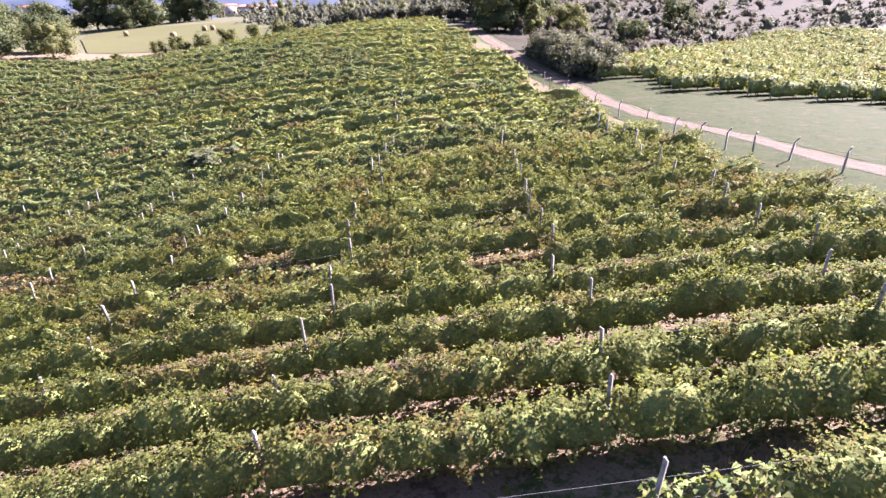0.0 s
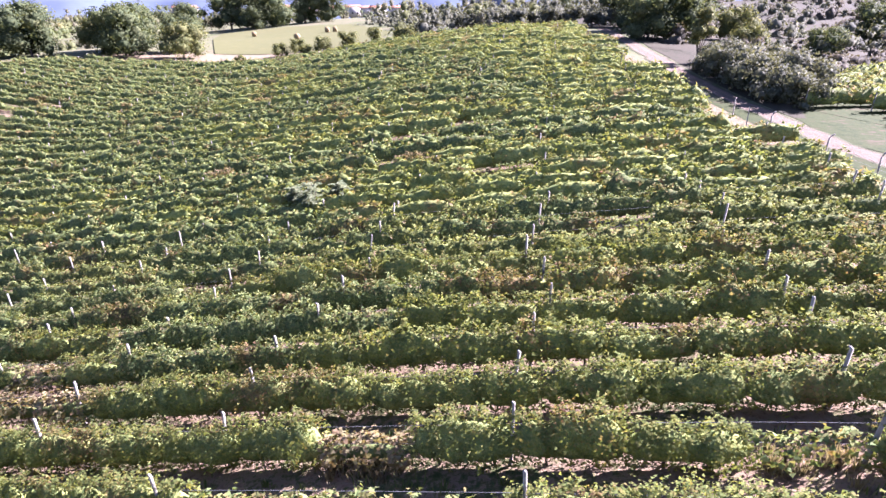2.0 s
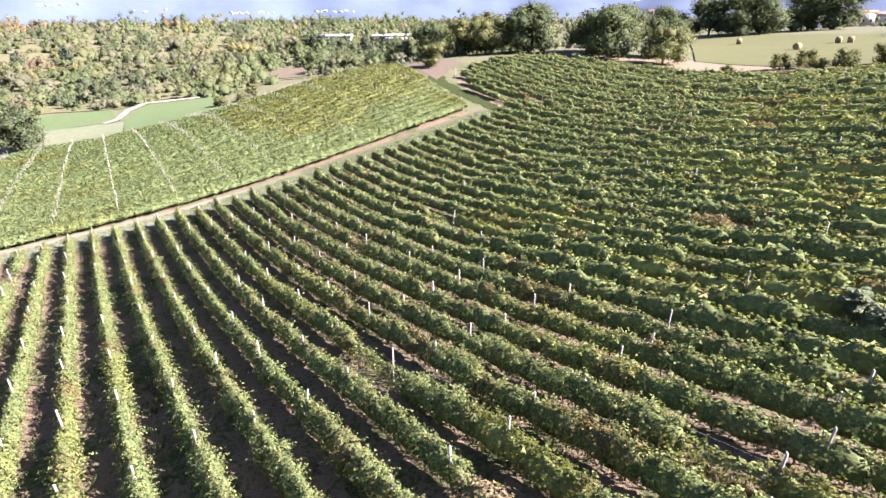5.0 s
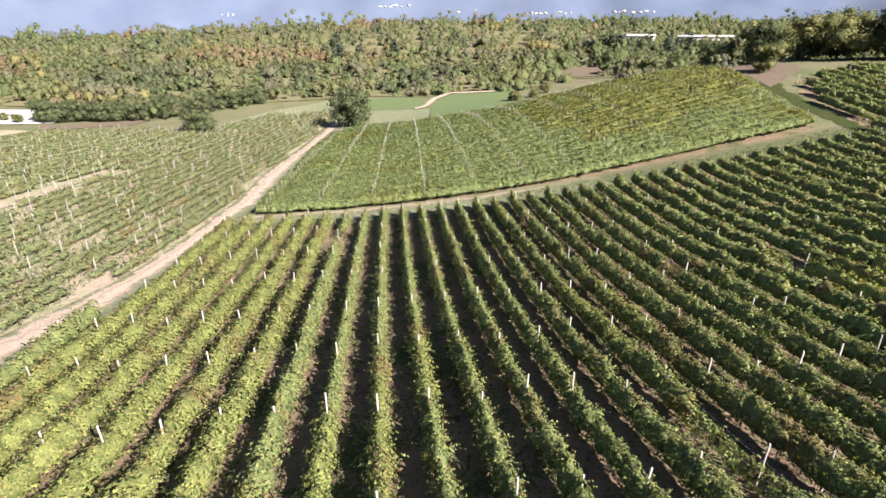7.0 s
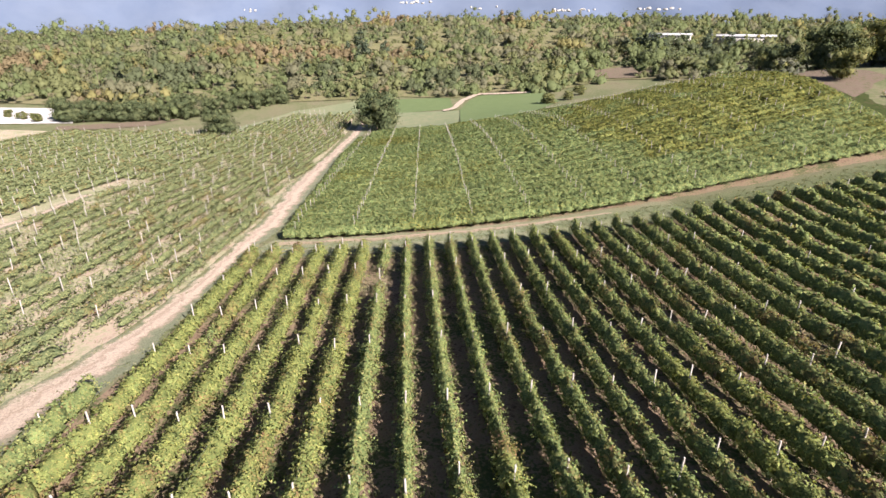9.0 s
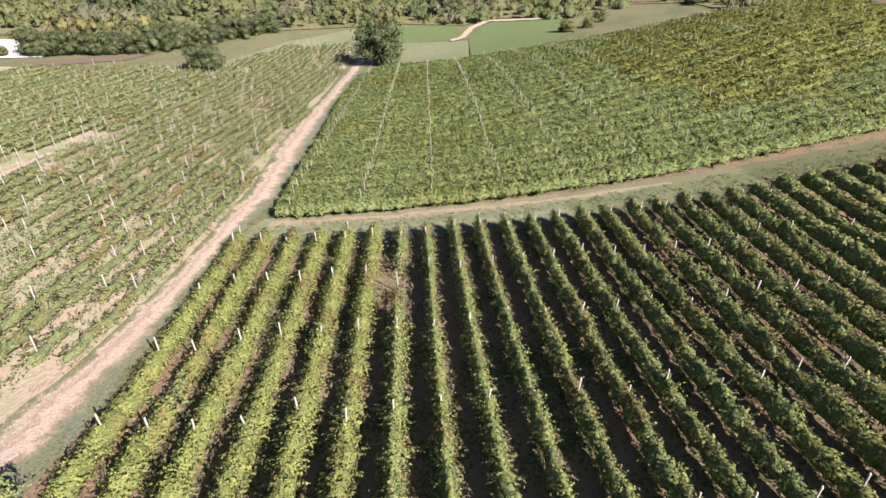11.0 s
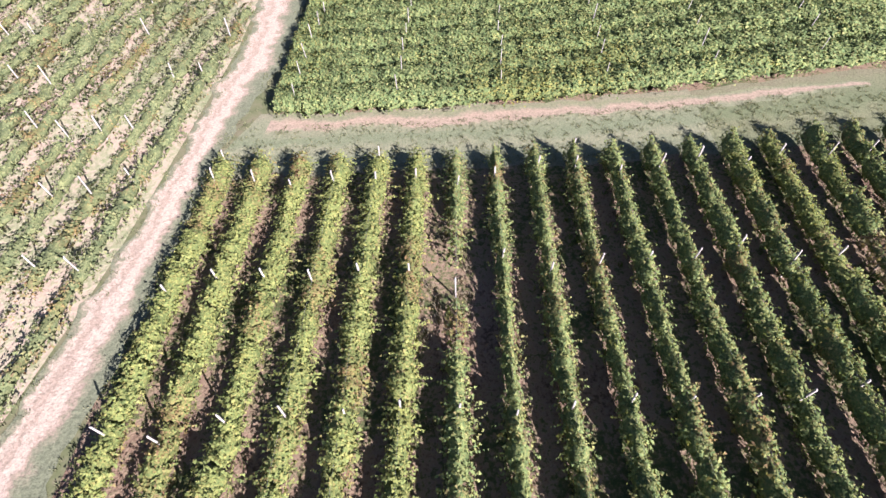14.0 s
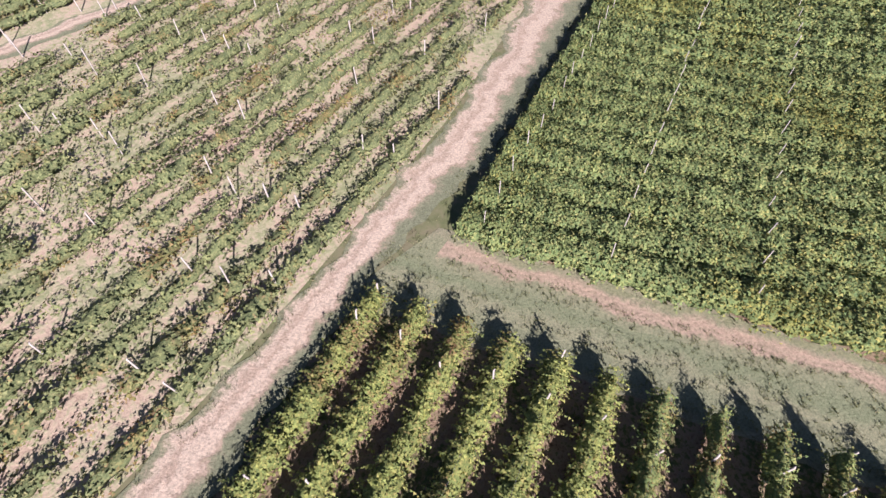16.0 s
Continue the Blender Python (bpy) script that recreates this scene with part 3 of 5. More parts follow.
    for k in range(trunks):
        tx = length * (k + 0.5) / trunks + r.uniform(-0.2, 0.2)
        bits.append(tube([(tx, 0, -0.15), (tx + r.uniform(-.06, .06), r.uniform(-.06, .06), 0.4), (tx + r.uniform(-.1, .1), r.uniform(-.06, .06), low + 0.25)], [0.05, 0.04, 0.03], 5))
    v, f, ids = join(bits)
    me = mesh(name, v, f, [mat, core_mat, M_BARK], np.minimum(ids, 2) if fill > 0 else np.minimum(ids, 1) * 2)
    return soften(me, soft)


def post_mesh(name, tall, wide, r, lean=0.03):
    """A square concrete trellis post with a chipped, slightly tapered head."""
    zs = np.array([-0.3, 0.6, tall - 0.06, tall])
    ws = np.array([wide, wide * 0.97, wide * 0.92, wide * 0.72]) / 2
    v = []
    for z, w in zip(zs, ws):
        ox, oy = r.normal(0, lean) * z / tall, r.normal(0, lean) * z / tall
        v += [(ox - w, oy - w, z), (ox + w, oy - w, z), (ox + w, oy + w, z), (ox - w, oy + w, z)]
    f = [(4 * i + j, 4 * i + (j + 1) % 4, 4 * i + 4 + (j + 1) % 4, 4 * i + 4 + j) for i in range(3) for j in range(4)] + [(12, 13, 14, 15)]
    return mesh(name, v, f, M_POST)


def kinds(n, seed, *args, **kw):
    return [vine_mesh("vine", *args, np.random.default_rng(seed + i), **kw) for i in range(n)]


VINES_NEAR = kinds(9, 100, 3.0, 0.14, 1.94, 0.58, 1750, 0.086, M_VINE, M_VINE_CORE, ring=9, rate=2.4, fill=0.80, lump=1.7, peak=1.7)
VINES_A = kinds(9, 115, 3.0, 0.14, 1.92, 0.54, 820, 0.104, M_VINE, M_VINE_CORE, ring=9, rate=2.0, fill=0.80, lump=1.6, peak=2.1)
VINES_SUN = kinds(7, 140, 3.0, 0.14, 1.80, 0.56, 900, 0.104, M_VINE_SUN, M_VINE_SUN_CORE, ring=9, rate=2.0, fill=0.82, lump=1.3)
VINES_CLOSE = kinds(9, 230, 3.0, 0.12, 1.94, 0.58, 2500, 0.070, M_VINE_EAST, M_VINE_EAST_CORE, ring=10, rate=3.0, fill=0.72, lump=1.8, peak=1.6, tousle=0.2)
VINES_A_FAR_EAST = kinds(6, 146, 5.0, 0.2, 1.9, 0.58, 430, 0.18, M_VINE_EAST, M_VINE_EAST_CORE, trunks=0, ring=7, rate=1.6, fill=0.86, lump=1.6)
VINES_NEAR_EAST = kinds(8, 108, 3.0, 0.14, 1.94, 0.58, 1750, 0.086, M_VINE_EAST, M_VINE_EAST_CORE, ring=9, rate=2.4, fill=0.72, lump=1.7, peak=1.7)
VINES_A_FAR = kinds(6, 130, 5.0, 0.2, 1.88, 0.58, 430, 0.185, M_VINE, M_VINE_CORE, trunks=0, ring=7, rate=1.6, fill=0.86, lump=1.6)
VINES_B_NEAR = kinds(6, 155, 5.0, 0.3, 1.66, 1.4, 1700, 0.13, M_VINE_B, M_VINE_B_CORE, trunks=0, ring=9, rate=2.6, fill=0.84, lateral=0.7, tousle=0.42, peak=0.85, ends=0.9, lump=1.0)
VINES_B = kinds(6, 160, 5.0, 0.3, 1.66, 1.4, 800, 0.17, M_VINE_B, M_VINE_B_CORE, trunks=0, ring=8, rate=2.0, fill=0.86, lateral=0.7, tousle=0.42, peak=0.85, ends=0.9, lump=1.0)
VINES_B_FAR = kinds(5, 170, 5.0, 0.3, 1.66, 1.42, 400, 0.24, M_VINE_B, M_VINE_B_CORE, trunks=0, ring=7, rate=1.4, fill=0.86, lateral=0.6, tousle=0.4, peak=0.5, ends=0.9, lump=0.8)
VINES_GOLD = kinds(5, 180, 5.0, 0.3, 1.66, 1.42, 420, 0.23, M_VINE_GOLD, M_VINE_GOLD_CORE, trunks=0, ring=7, rate=1.4, fill=0.86, lateral=0.6, tousle=0.4, peak=0.5, ends=0.9, lump=0.8)
VINES_C = kinds(8, 190, 4.0, 0.12, 1.22, 0.66, 520, 0.13, M_VINE_C, M_VINE_C_CORE, trunks=0, fill=0.62, ring=7, rate=1.6, lump=2.6)
VINES_C_THIN = kinds(4, 196, 4.0, 0.12, 0.95, 0.5, 260, 0.125, M_VINE_C, M_VINE_C_CORE, trunks=0, fill=0, ring=6, rate=1.2, lump=2.8)
VINES_C_FAR = kinds(5, 200, 6.0, 0.2, 1.3, 0.80, 300, 0.21, M_VINE_C, M_VINE_C_CORE, trunks=0, ring=6, rate=1.2, fill=0.74, lump=2.2)
VINES_D = kinds(5, 215, 5.0, 0.15, 1.95, 0.7, 420, 0.19, M_VINE_EAST, M_VINE_EAST_CORE, trunks=2, ring=7, rate=1.6, fill=0.84, lump=1.6)
VINES_THIN = kinds(4, 205, 3.0, 0.22, 1.3, 0.42, 420, 0.135, M_VINE, M_VINE_CORE, fill=0)
VINES_DRY = kinds(3, 210, 3.0, 0.22, 1.5, 0.6, 760, 0.13, M_VINE_DRY, M_VINE_CORE, fill=0.45)
GOLD_PATCH = inside_polygon([(-112, 58), (-118, 88), (-140, 98), (-168, 96), (-186, 74), (-158, 56), (-130, 52)])
POSTS = [post_mesh("post", 2.3, 0.085, np.random.default_rng(220 + i)) for i in range(5)]


GAPS = [(-83.5, 14.2, 2.0), (-39.6, 33, 1.0), (0.3, 8.0, 4.4)]
SPARSE = [(-8, 22.9, 4.6), (-9.5, 25.4, 1.6), (-23.5, 37.7, 1.6), (3, 25.6, 2.0)]
WITHERED = [(-25.4, 27.8, 3.0), (2.6, 20.4, 2.0), (-26.1, 30.3, 1.6), (-10.1, 25.4, 1.5), (-82.2, 36.3, 1.6), (-64.2, 43.5, 1.6), (-37.4, 62.8, 2.6), (-17, 60.2, 2.6), (-48.8, 93.2, 2.6)]


def vine_row(line, kinds_, length, label, group, posts, r, gap=0.03, skip=None, tall=(0.78, 1.06), post_scale=1.0, width=(0.88, 1.12), close=False, post_tall=1.0, wires=()):
    """One row along the points that line(u) gives for u = 0, length, 2 length ...; posts: where along it they stand."""
    pts = line
    if len(pts) < 2:
        return None
    x0, y0 = pts[0]
    z0 = h1(x0, y0)
    row = base("vine_row", x0, y0, z0)
    tagged(row, label, "vine row", group)
    inv = row.matrix_basis.inverted()
    for (xa, ya), (xb, yb) in zip(pts, pts[1:]):
        mx, my = (xa + xb) / 2, (ya + yb) / 2
        if math.hypot(xb - xa, yb - ya) > 1.5 * length or (skip and skip(mx, my)) or any(abs(mx - gx_) < gr_ and abs(my - gy_) < 1.2 for gx_, gy_, gr_ in GAPS):
            continue
        use = kinds_
        if any(abs(mx - gx_) < gr_ and abs(my - gy_) < 1.2 for gx_, gy_, gr_ in WITHERED):
            use = VINES_DRY
        elif kinds_ in (VINES_B_NEAR, VINES_B, VINES_B_FAR) and GOLD_PATCH(mx, my) and r.random() < 0.92:
            use = VINES_GOLD
        elif r.random() < gap or any(abs(mx - gx_) < gr_ + 2.6 and abs(my - gy_) < 1.2 for gx_, gy_, gr_ in GAPS) or any(abs(mx - gx_) < gr_ and abs(my - gy_) < 1.2 for gx_, gy_, gr_ in SPARSE):
            use = VINES_C_THIN if kinds_ in (VINES_C, VINES_C_FAR) else VINES_THIN
        elif close and -24 < mx < 22 and 1 < my < 29:
            use = VINES_CLOSE
        elif close and -38 < mx < 18 and 1 < my < 39:
            use = VINES_NEAR_EAST if noise.noise((mx * 0.09, my * 0.16, 2.0)) + (mx + 16) * 0.03 > 0 else VINES_NEAR
        elif kinds_ in (VINES_A, VINES_A_FAR) and noise.noise((mx * 0.05, my * 0.1, 5.0)) * 1.3 + (mx + 25) * 0.012 > 0:
            use = VINES_A_FAR_EAST if kinds_ is VINES_A_FAR else VINES_SUN
        za, zb = h1(xa, ya), h1(xb, yb)
        d = Vector((xb - xa, yb - ya, zb - za))
        ex = d.normalized()
        ey = Vector((0, 0, 1)).cross(ex).normalized()
        ez = ex.cross(ey)
        s, w, t = d.length / length, r.uniform(*width), r.uniform(*tall)
        flip = r.random() < 0.5
        o = Vector((xa, ya, za))
        if flip:
            o, ex, ey = Vector((xb, yb, zb)), -ex, -ey
        m = Matrix(((ex.x * s, ey.x * w, ez.x * t, o.x), (ex.y * s, ey.y * w, ez.y * t, o.y), (ex.z * s, ey.z * w, ez.z * t, o.z), (0, 0, 0, 1)))
        part("vine", use[int(r.integers(len(use)))], row, inv @ m)
    for hw in wires:
        way = [(x_, y_, h1(x_, y_) + hw) for x_, y_ in pts[::2]]
        if len(way) > 2:
            part("wire", mesh("wire", *tube(way, [0.006] * len(way), 3), M_WIRE), row, inv)
    for px, py in posts:
        part("post", POSTS[int(r.integers(5))], row, inv @ pose(px, py, h1(px, py), r.normal(0, 2.0), r.normal(0, 2.0), r.uniform(0, 90)) @ Matrix.Diagonal((post_scale, post_scale, post_tall * r.uniform(0.88, 1.1), 1)))
    return row


def clip_run(xs, ys, test):
    ok = test(xs, ys)
    return [(float(x), float(y)) for x, y, k in zip(xs, ys, ok) if k]


in_a, in_b, in_c = inside_polygon(POLY_A), inside_polygon(POLY_B), inside_polygon(POLY_C)


def bow(x):
    return 0.0004 * (x + 25) ** 2


POST_LINES = np.array([-137.5, -129.8, -122.1, -114.4, -106.7, -99.0, -91.3, -83.7, -75.9, -68.0, -60.3, -52.8, -45.5, -38.2, -29.8, -21.7, -14.1, -4.7, 4.4, 12.6, 20.5])
r = np.random.default_rng(11)
for k in range(-6, 56):
    y0 = -2.3 + 2.5 * k
    far = y0 > 46
    step = 5.0 if far else 3.0
    xs = np.arange(-134.0 if k > 36 else -93.6, 30, step)
    xs = np.r_[xs[0], xs[:-1] + step * r.uniform(0.5, 1.0)]
    ys = y0 + bow(np.maximum(xs, -110))
    pts = [p for p in clip_run(xs, ys, in_a) if k >= 0 or p[0] > -68]
    if len(pts) < 2:
        continue
    px = POST_LINES
    px = px + r.normal(0, 0.35, len(px))
    pp = [p for p in clip_run(px, y0 + bow(np.maximum(px, -110)), in_a) if k >= 0 or p[0] > -68]
    pp = pp[k % 2::2] if far else ([pts[0]] if r.random() < 0.25 else []) + pp
    vine_row(pts, VINES_A_FAR if far else VINES_SUN if -1 < k < 6 else VINES_A, step, "trellised vine row with dense green and yellowing leaves", "vine rows on the slope", pp, r, 0.014, close=not far, width=(1.0, 1.3) if k < 5 else (0.95, 1.2) if k < 7 else (0.72, 1.0), post_tall=0.85 if far else 1.0, wires=(0.9, 1.6) if 2 < k < 20 else ())

for k in range(42):
    xr = -100.9 - 2.5 * k
    ys = np.r_[0.0, np.arange(0.0, 100, 5.0) + r.uniform(2.5, 5.0)]
    ys = ys + float(np.interp(xr, [-245, -192, -160, -131, -110, -99], [11, 7.2, 4.4, 3.4, 2.2, 1.7]))
    fine = np.arange(0.0, 110, 0.25)
    within = fine[in_b(np.full(len(fine), xr) - 0.02 * (fine - 20), fine)]
    if len(within):
        ys = np.r_[ys[ys < within[-1] - 1.0], within[-1]]
    xs = np.full(len(ys), xr) - 0.02 * (ys - 20)
    pts = clip_run(xs, ys, in_b)
    py = np.arange(11.0 - 7.6, 110, 7.6) + 0.07 * (-105 - xr)
    pp = clip_run(np.full(len(py), xr) - 0.02 * (py - 20), py, in_b)
    vine_row(pts, VINES_B_NEAR if k < 10 else VINES_B if k < 20 else VINES_B_FAR, 5.0, "lush green vine row merging with its neighbours", "vine rows on the knoll", pp, r, 0.0, width=(0.98, 1.15), tall=(0.88, 1.08), post_scale=0.62, post_tall=1.14)

for k in range(48):
    step = 4.0 if k < 14 else 6.0
    slope = -0.10 - 0.0025 * k
    y100 = -5.0 - 2.3 * k
    xs = -44.0 - np.arange(0, 220, step) + r.uniform(-1.2, 1.2)
    pts = clip_run(xs, y100 + slope * (xs + 100), in_c)
    px = -52.0 - np.arange(0, 208, 6.5)
    px = px + r.normal(0, 0.5, len(px))
    pp = clip_run(px, y100 + slope * (px + 100), in_c)
    vine_row(pts, VINES_C if k < 14 else VINES_C_FAR, step, "low uneven vine row with pale gaps", "vine rows beside the farm track", [p for p in pp if r.random() < 0.6], r, 0.30 if 5 < k < 14 else 0.12, tall=(0.7, 1.2), width=(0.68, 1.25), post_scale=1.0, post_tall=0.98, skip=lambda x, y: -142 < x < -90 and abs(y + 38.3 + 0.15 * (x + 105)) < 2.2)

# vineyard across the eastern track
POLY_D = [(20.0, 76), (21.6, 73), (24.9, 68), (28.3, 64.5), (34, 61), (60, 45), (112, 62), (104, 146), (78, 141), (53, 118), (37, 99), (24, 89)]
in_d = inside_polygon(POLY_D)
patch("vineyard_soil", POLY_D, M_VERGE, 0.05, 2.0, "grassed soil under the vines across the track", "soil")
strip("grass_verge", [(28.5, 25), (25.8, 34), (24.7, 40), (21.6, 50), (19.5, 59), (18.4, 67), (17.4, 74)], [(74, 36), (60, 47), (51, 55), (37, 63), (29, 67), (24, 73), (20.5, 77)], M_VERGE, 0.03, "mown grass verge beside the dirt track", "grass", 0.15, step=1.2, seed=8)
for k in range(44):
    us = np.arange(0, 130, 5.0) + r.uniform(0, 2.5)
    ox, oy = 36 - 0.42 * 2.6 * k * 0.6, 6 + 2.6 * k
    pts = clip_run(ox + us * 0.95 - 20, oy + us * 0.32, in_d)
    vine_row(pts, VINES_D, 5.0, "sunlit vine row across the dirt track", "vine rows across the track", pts[::4], r, 0.02, tall=(0.9, 1.2), width=(0.9, 1.25))


M_DRY_BUSH = leaf_material("dry_bush_leaf", [(0.0, (0.062, 0.055, 0.041)), (0.6, (0.084, 0.074, 0.056)), (1.0, (0.102, 0.090, 0.070))])
M_GREY_BUSH = leaf_material("grey_bush_leaf", [(0.0, (0.072, 0.078, 0.052)), (0.6, (0.100, 0.104, 0.072)), (1.0, (0.126, 0.126, 0.088))])
M_STRAW_BANK = ground_material("dry_grass_bank", [(0.36, (0.024, 0.025, 0.013)), (0.45, (0.040, 0.036, 0.023)), (0.53, (0.046, 0.040, 0.027)), (0.62, (0.028, 0.030, 0.015))], 0.12, 1.4)


# ---- trees ----
def crown_mesh(name, tall, wide, low, blobs, count, size, mat, r, flat=0.75):
    """Leaf clumps round several lobes, with gaps, over an inner mass."""
    cs = []
    for i in range(blobs):
        a, d = r.uniform(0, 6.28), wide * 0.5 * math.sqrt(r.uniform(0.02, 0.55))
        u = r.uniform(0.05, 0.85)
        cs.append((math.cos(a) * d, math.sin(a) * d, low + (tall - low) * u, wide * r.uniform(0.17, 0.28) * (1.15 - 0.5 * abs(u - 0.35))))
    cs = np.array(cs)
    pick = r.choice(len(cs), count, p=cs[:, 3] ** 2 / (cs[:, 3] ** 2).sum())
    n = r.normal(size=(count, 3))
    n[:, 2] += 0.35
    n /= np.linalg.norm(n, axis=1, keepdims=True)
    p = cs[pick, :3] + n * cs[pick, 3:4] * r.uniform(0.55, 1.15, (count, 1)) * np.array([1, 1, flat])
    nn = n + r.normal(0, 0.45, n.shape)
    nn /= np.linalg.norm(nn, axis=1, keepdims=True)
    bits = [leaves(p, nn, size, r)]
    for c in cs:
        a, b = np.meshgrid(np.linspace(0, 2 * np.pi, 6, endpoint=False), np.linspace(-1.3, 1.3, 4), indexing="ij")
        q = np.stack([np.cos(a) * np.cos(b), np.sin(a) * np.cos(b), np.sin(b) * flat], -1) * (c[3] * r.uniform(0.35, 0.68, a.shape))[..., None] + c[:3]
        f = np.array([(i * 4 + j, (i + 1) % 6 * 4 + j, (i + 1) % 6 * 4 + j + 1, i * 4 + j + 1) for i in range(6) for j in range(3)])
        bits.append((q.reshape(-1, 3), f))
    v, f, _ = join(bits)
    soft = n + r.normal(0, 0.2, n.shape) + np.array([0, 0, 0.15])
    soft /= np.linalg.norm(soft, axis=1, keepdims=True)
    return soften(mesh(name, v, f, mat), soft), (v, f), cs


def trunk_mesh(name, cs, thick, low, r):
    top = np.array([0, 0, low + 0.6])
    bits = [tube([(0, 0, -0.5), (r.uniform(-.1, .1), r.uniform(-.1, .1), low * 0.5), tuple(top)], [thick * 1.3, thick, thick * 0.8], 8)]
    for c in cs[:7]:
        mid = (top + c[:3]) / 2 + r.normal(0, 0.2, 3)
        bits.append(tube([tuple(top - [0, 0, 0.4]), tuple(mid), tuple(c[:3])], [thick * 0.55, thick * 0.35, thick * 0.12], 5))
    v, f, _ = join(bits)
    return mesh(name, v, f, M_BARK, smooth=True)


def tree_kind(tall, wide, low, blobs, count, size, mat, thick, seed):
    q = np.random.default_rng(seed)
    crown, raw, cs = crown_mesh("crown", tall, wide, low, blobs, count, size, mat, q)
    return crown, trunk_mesh("trunk", cs, thick, low, q)


M_PINE = leaf_material("pine_needle", [(0.0, (0.040, 0.055, 0.036)), (0.6, (0.065, 0.082, 0.052)), (1.0, (0.09, 0.105, 0.066))])
OAKS = [tree_kind(11, 12.5, 0.8, 30, 5200, 0.33, M_OAK, 0.32, 300 + i) for i in range(4)]
PALE = [tree_kind(8, 8.8, 0.9, 24, 3600, 0.27, M_LIGHT_TREE, 0.2, 310 + i) for i in range(3)]
BUSHES = [tree_kind(3.6, 4.8, 0.2, 11, 1700, 0.22, M_LIGHT_TREE, 0.1, 320 + i) for i in range(3)]
HEDGES = [tree_kind(3.6, 5.2, -0.2, 13, 1900, 0.20, M_GREY_BUSH, 0.08, 325 + i) for i in range(3)]
OLIVES = [tree_kind(5, 5.5, 1.1, 10, 900, 0.36, M_OLIVE, 0.18, 330 + i) for i in range(3)]
POPLARS = [tree_kind(13, 5.5, 1.5, 14, 2000, 0.45, M_LIGHT_TREE, 0.25, 340 + i) for i in range(2)]


def tree(name, kinds, x, y, scale, label, category, group, q, tall=1.0):
    crown, trunk = kinds[int(q.integers(len(kinds)))]
    t = base(name, x, y, h1(x, y), q.uniform(0, 360))
    tagged(t, label, category, group)
    m = Matrix.Diagonal((scale, scale, scale * tall, 1))
    part("trunk", trunk, t, m, "grey brown bark")
    part("crown", crown, t, m)
    return t


PINES = [tree_kind(13, 6, 0.8, 16, 1300, 0.5, M_PINE, 0.25, 350 + i) for i in range(2)]
q = np.random.default_rng(21)
for i in range(18):
    a, d = q.uniform(2.08, 2.24) if i < 11 else q.uniform(2.56, 2.75), q.uniform(340, 380)
    x, y = -34.9 + d * math.cos(a + 0.5), 15.5 + d * math.sin(a + 0.5)
    tree("pine_tree", PINES, x, y, q.uniform(0.8, 1.15), "tall dark green pine among the far woods", "tree", "pines among the woods", q)
tree("oak_tree", OAKS, -214, 12, 1.2, "dark green broad oak standing beside the farm track", "tree", "", q)
tree("oak_tree", OAKS, -216, -38, 0.85, "low dark green oak at the vineyard's far edge", "tree", "", q, 0.8)
for x, y, s, kind, label in [
        (-97, 143, 1.2, PALE, "yellow-green tree on the dry bank above the vines"),
        (-112, 141, 1.15, OAKS, "grey-green oak at the vineyard's top corner"), (-121, 144, 1.3, PALE, "yellow-green tree at the vineyard's top corner"),
        (-118, 152, 1.15, OAKS, "grey-green oak at the vineyard's top corner"), (-104, 154, 0.9, OAKS, "grey-green oak at the vineyard's top corner"), (-132, 133, 1.1, OAKS, "rounded oak beside the upper track"),
        (-141, 127, 1.3, PALE, "light green tree beside the upper track"), (-149, 124, 1.3, PALE, "light green tree beside the upper track"), (-140, 139, 1.2, OAKS, "rounded oak beside the upper track"), (-153, 135, 1.5, PALE, "light green tree beside the upper track"),
        (-135.5, 103, 0.78, PALE, "small yellow-green tree on the bare knoll"), (-166, 112, 0.7, OAKS, "rounded oak on the knoll"), (-178, 118, 0.9, PALE, "light green tree on the knoll"), (-190, 128, 1.0, OAKS, "rounded oak on the knoll"), (-160, 119, 1.0, OAKS, "rounded oak beside the upper track"), (-167, 128, 1.3, PALE, "light green tree beside the upper track"),
        (-150, 280, 1.5, OAKS, "tall dark oak behind the hay field"), (-162, 275, 1.5, OAKS, "tall dark oak behind the hay field"), (-136, 272, 1.4, OAKS, "tall dark oak behind the hay field"), (-130, 290, 1.55, OAKS, "tall dark oak behind the hay field"),
        (-118, 292, 1.6, OAKS, "tall dark oak behind the hay field"), (-175, 262, 1.3, OAKS, "tall dark oak behind the hay field"), (-143, 262, 0.9, OAKS, "tall dark oak behind the hay field"), (-185, 250, 1.2, OAKS, "tall dark oak behind the hay field"),
        (14, 158, 1.15, OAKS, "dark leafy tree beside the dirt track"), (19, 148, 1.0, OAKS, "dark leafy tree beside the dirt track"), (25, 160, 1.1, OAKS, "dark leafy tree beside the dirt track"), (12, 176, 1.2, OAKS, "dark leafy tree beside the dirt track"), (15.2, 100.5, 0.62, POPLARS, "pale green poplar beside the dirt track"), (11.5, 124, 0.75, OAKS, "dark leafy tree beside the dirt track"), (16, 127, 0.8, OAKS, "dark leafy tree beside the dirt track"), (11, 138, 0.9, OAKS, "dark leafy tree beside the dirt track"), (27, 118, 0.62, PALE, "light green tree among scrub"), (42, 128, 0.6, PALE, "light green tree among scrub"), (60, 150, 0.8, OAKS, "dark leafy tree among scrub"), (36, 112, 0.5, OAKS, "dark leafy tree among scrub"), (30, 138, 0.9, PALE, "light green tree among scrub")]:
    tree("tree", kind, x, y, s, label, "tree", "", q)
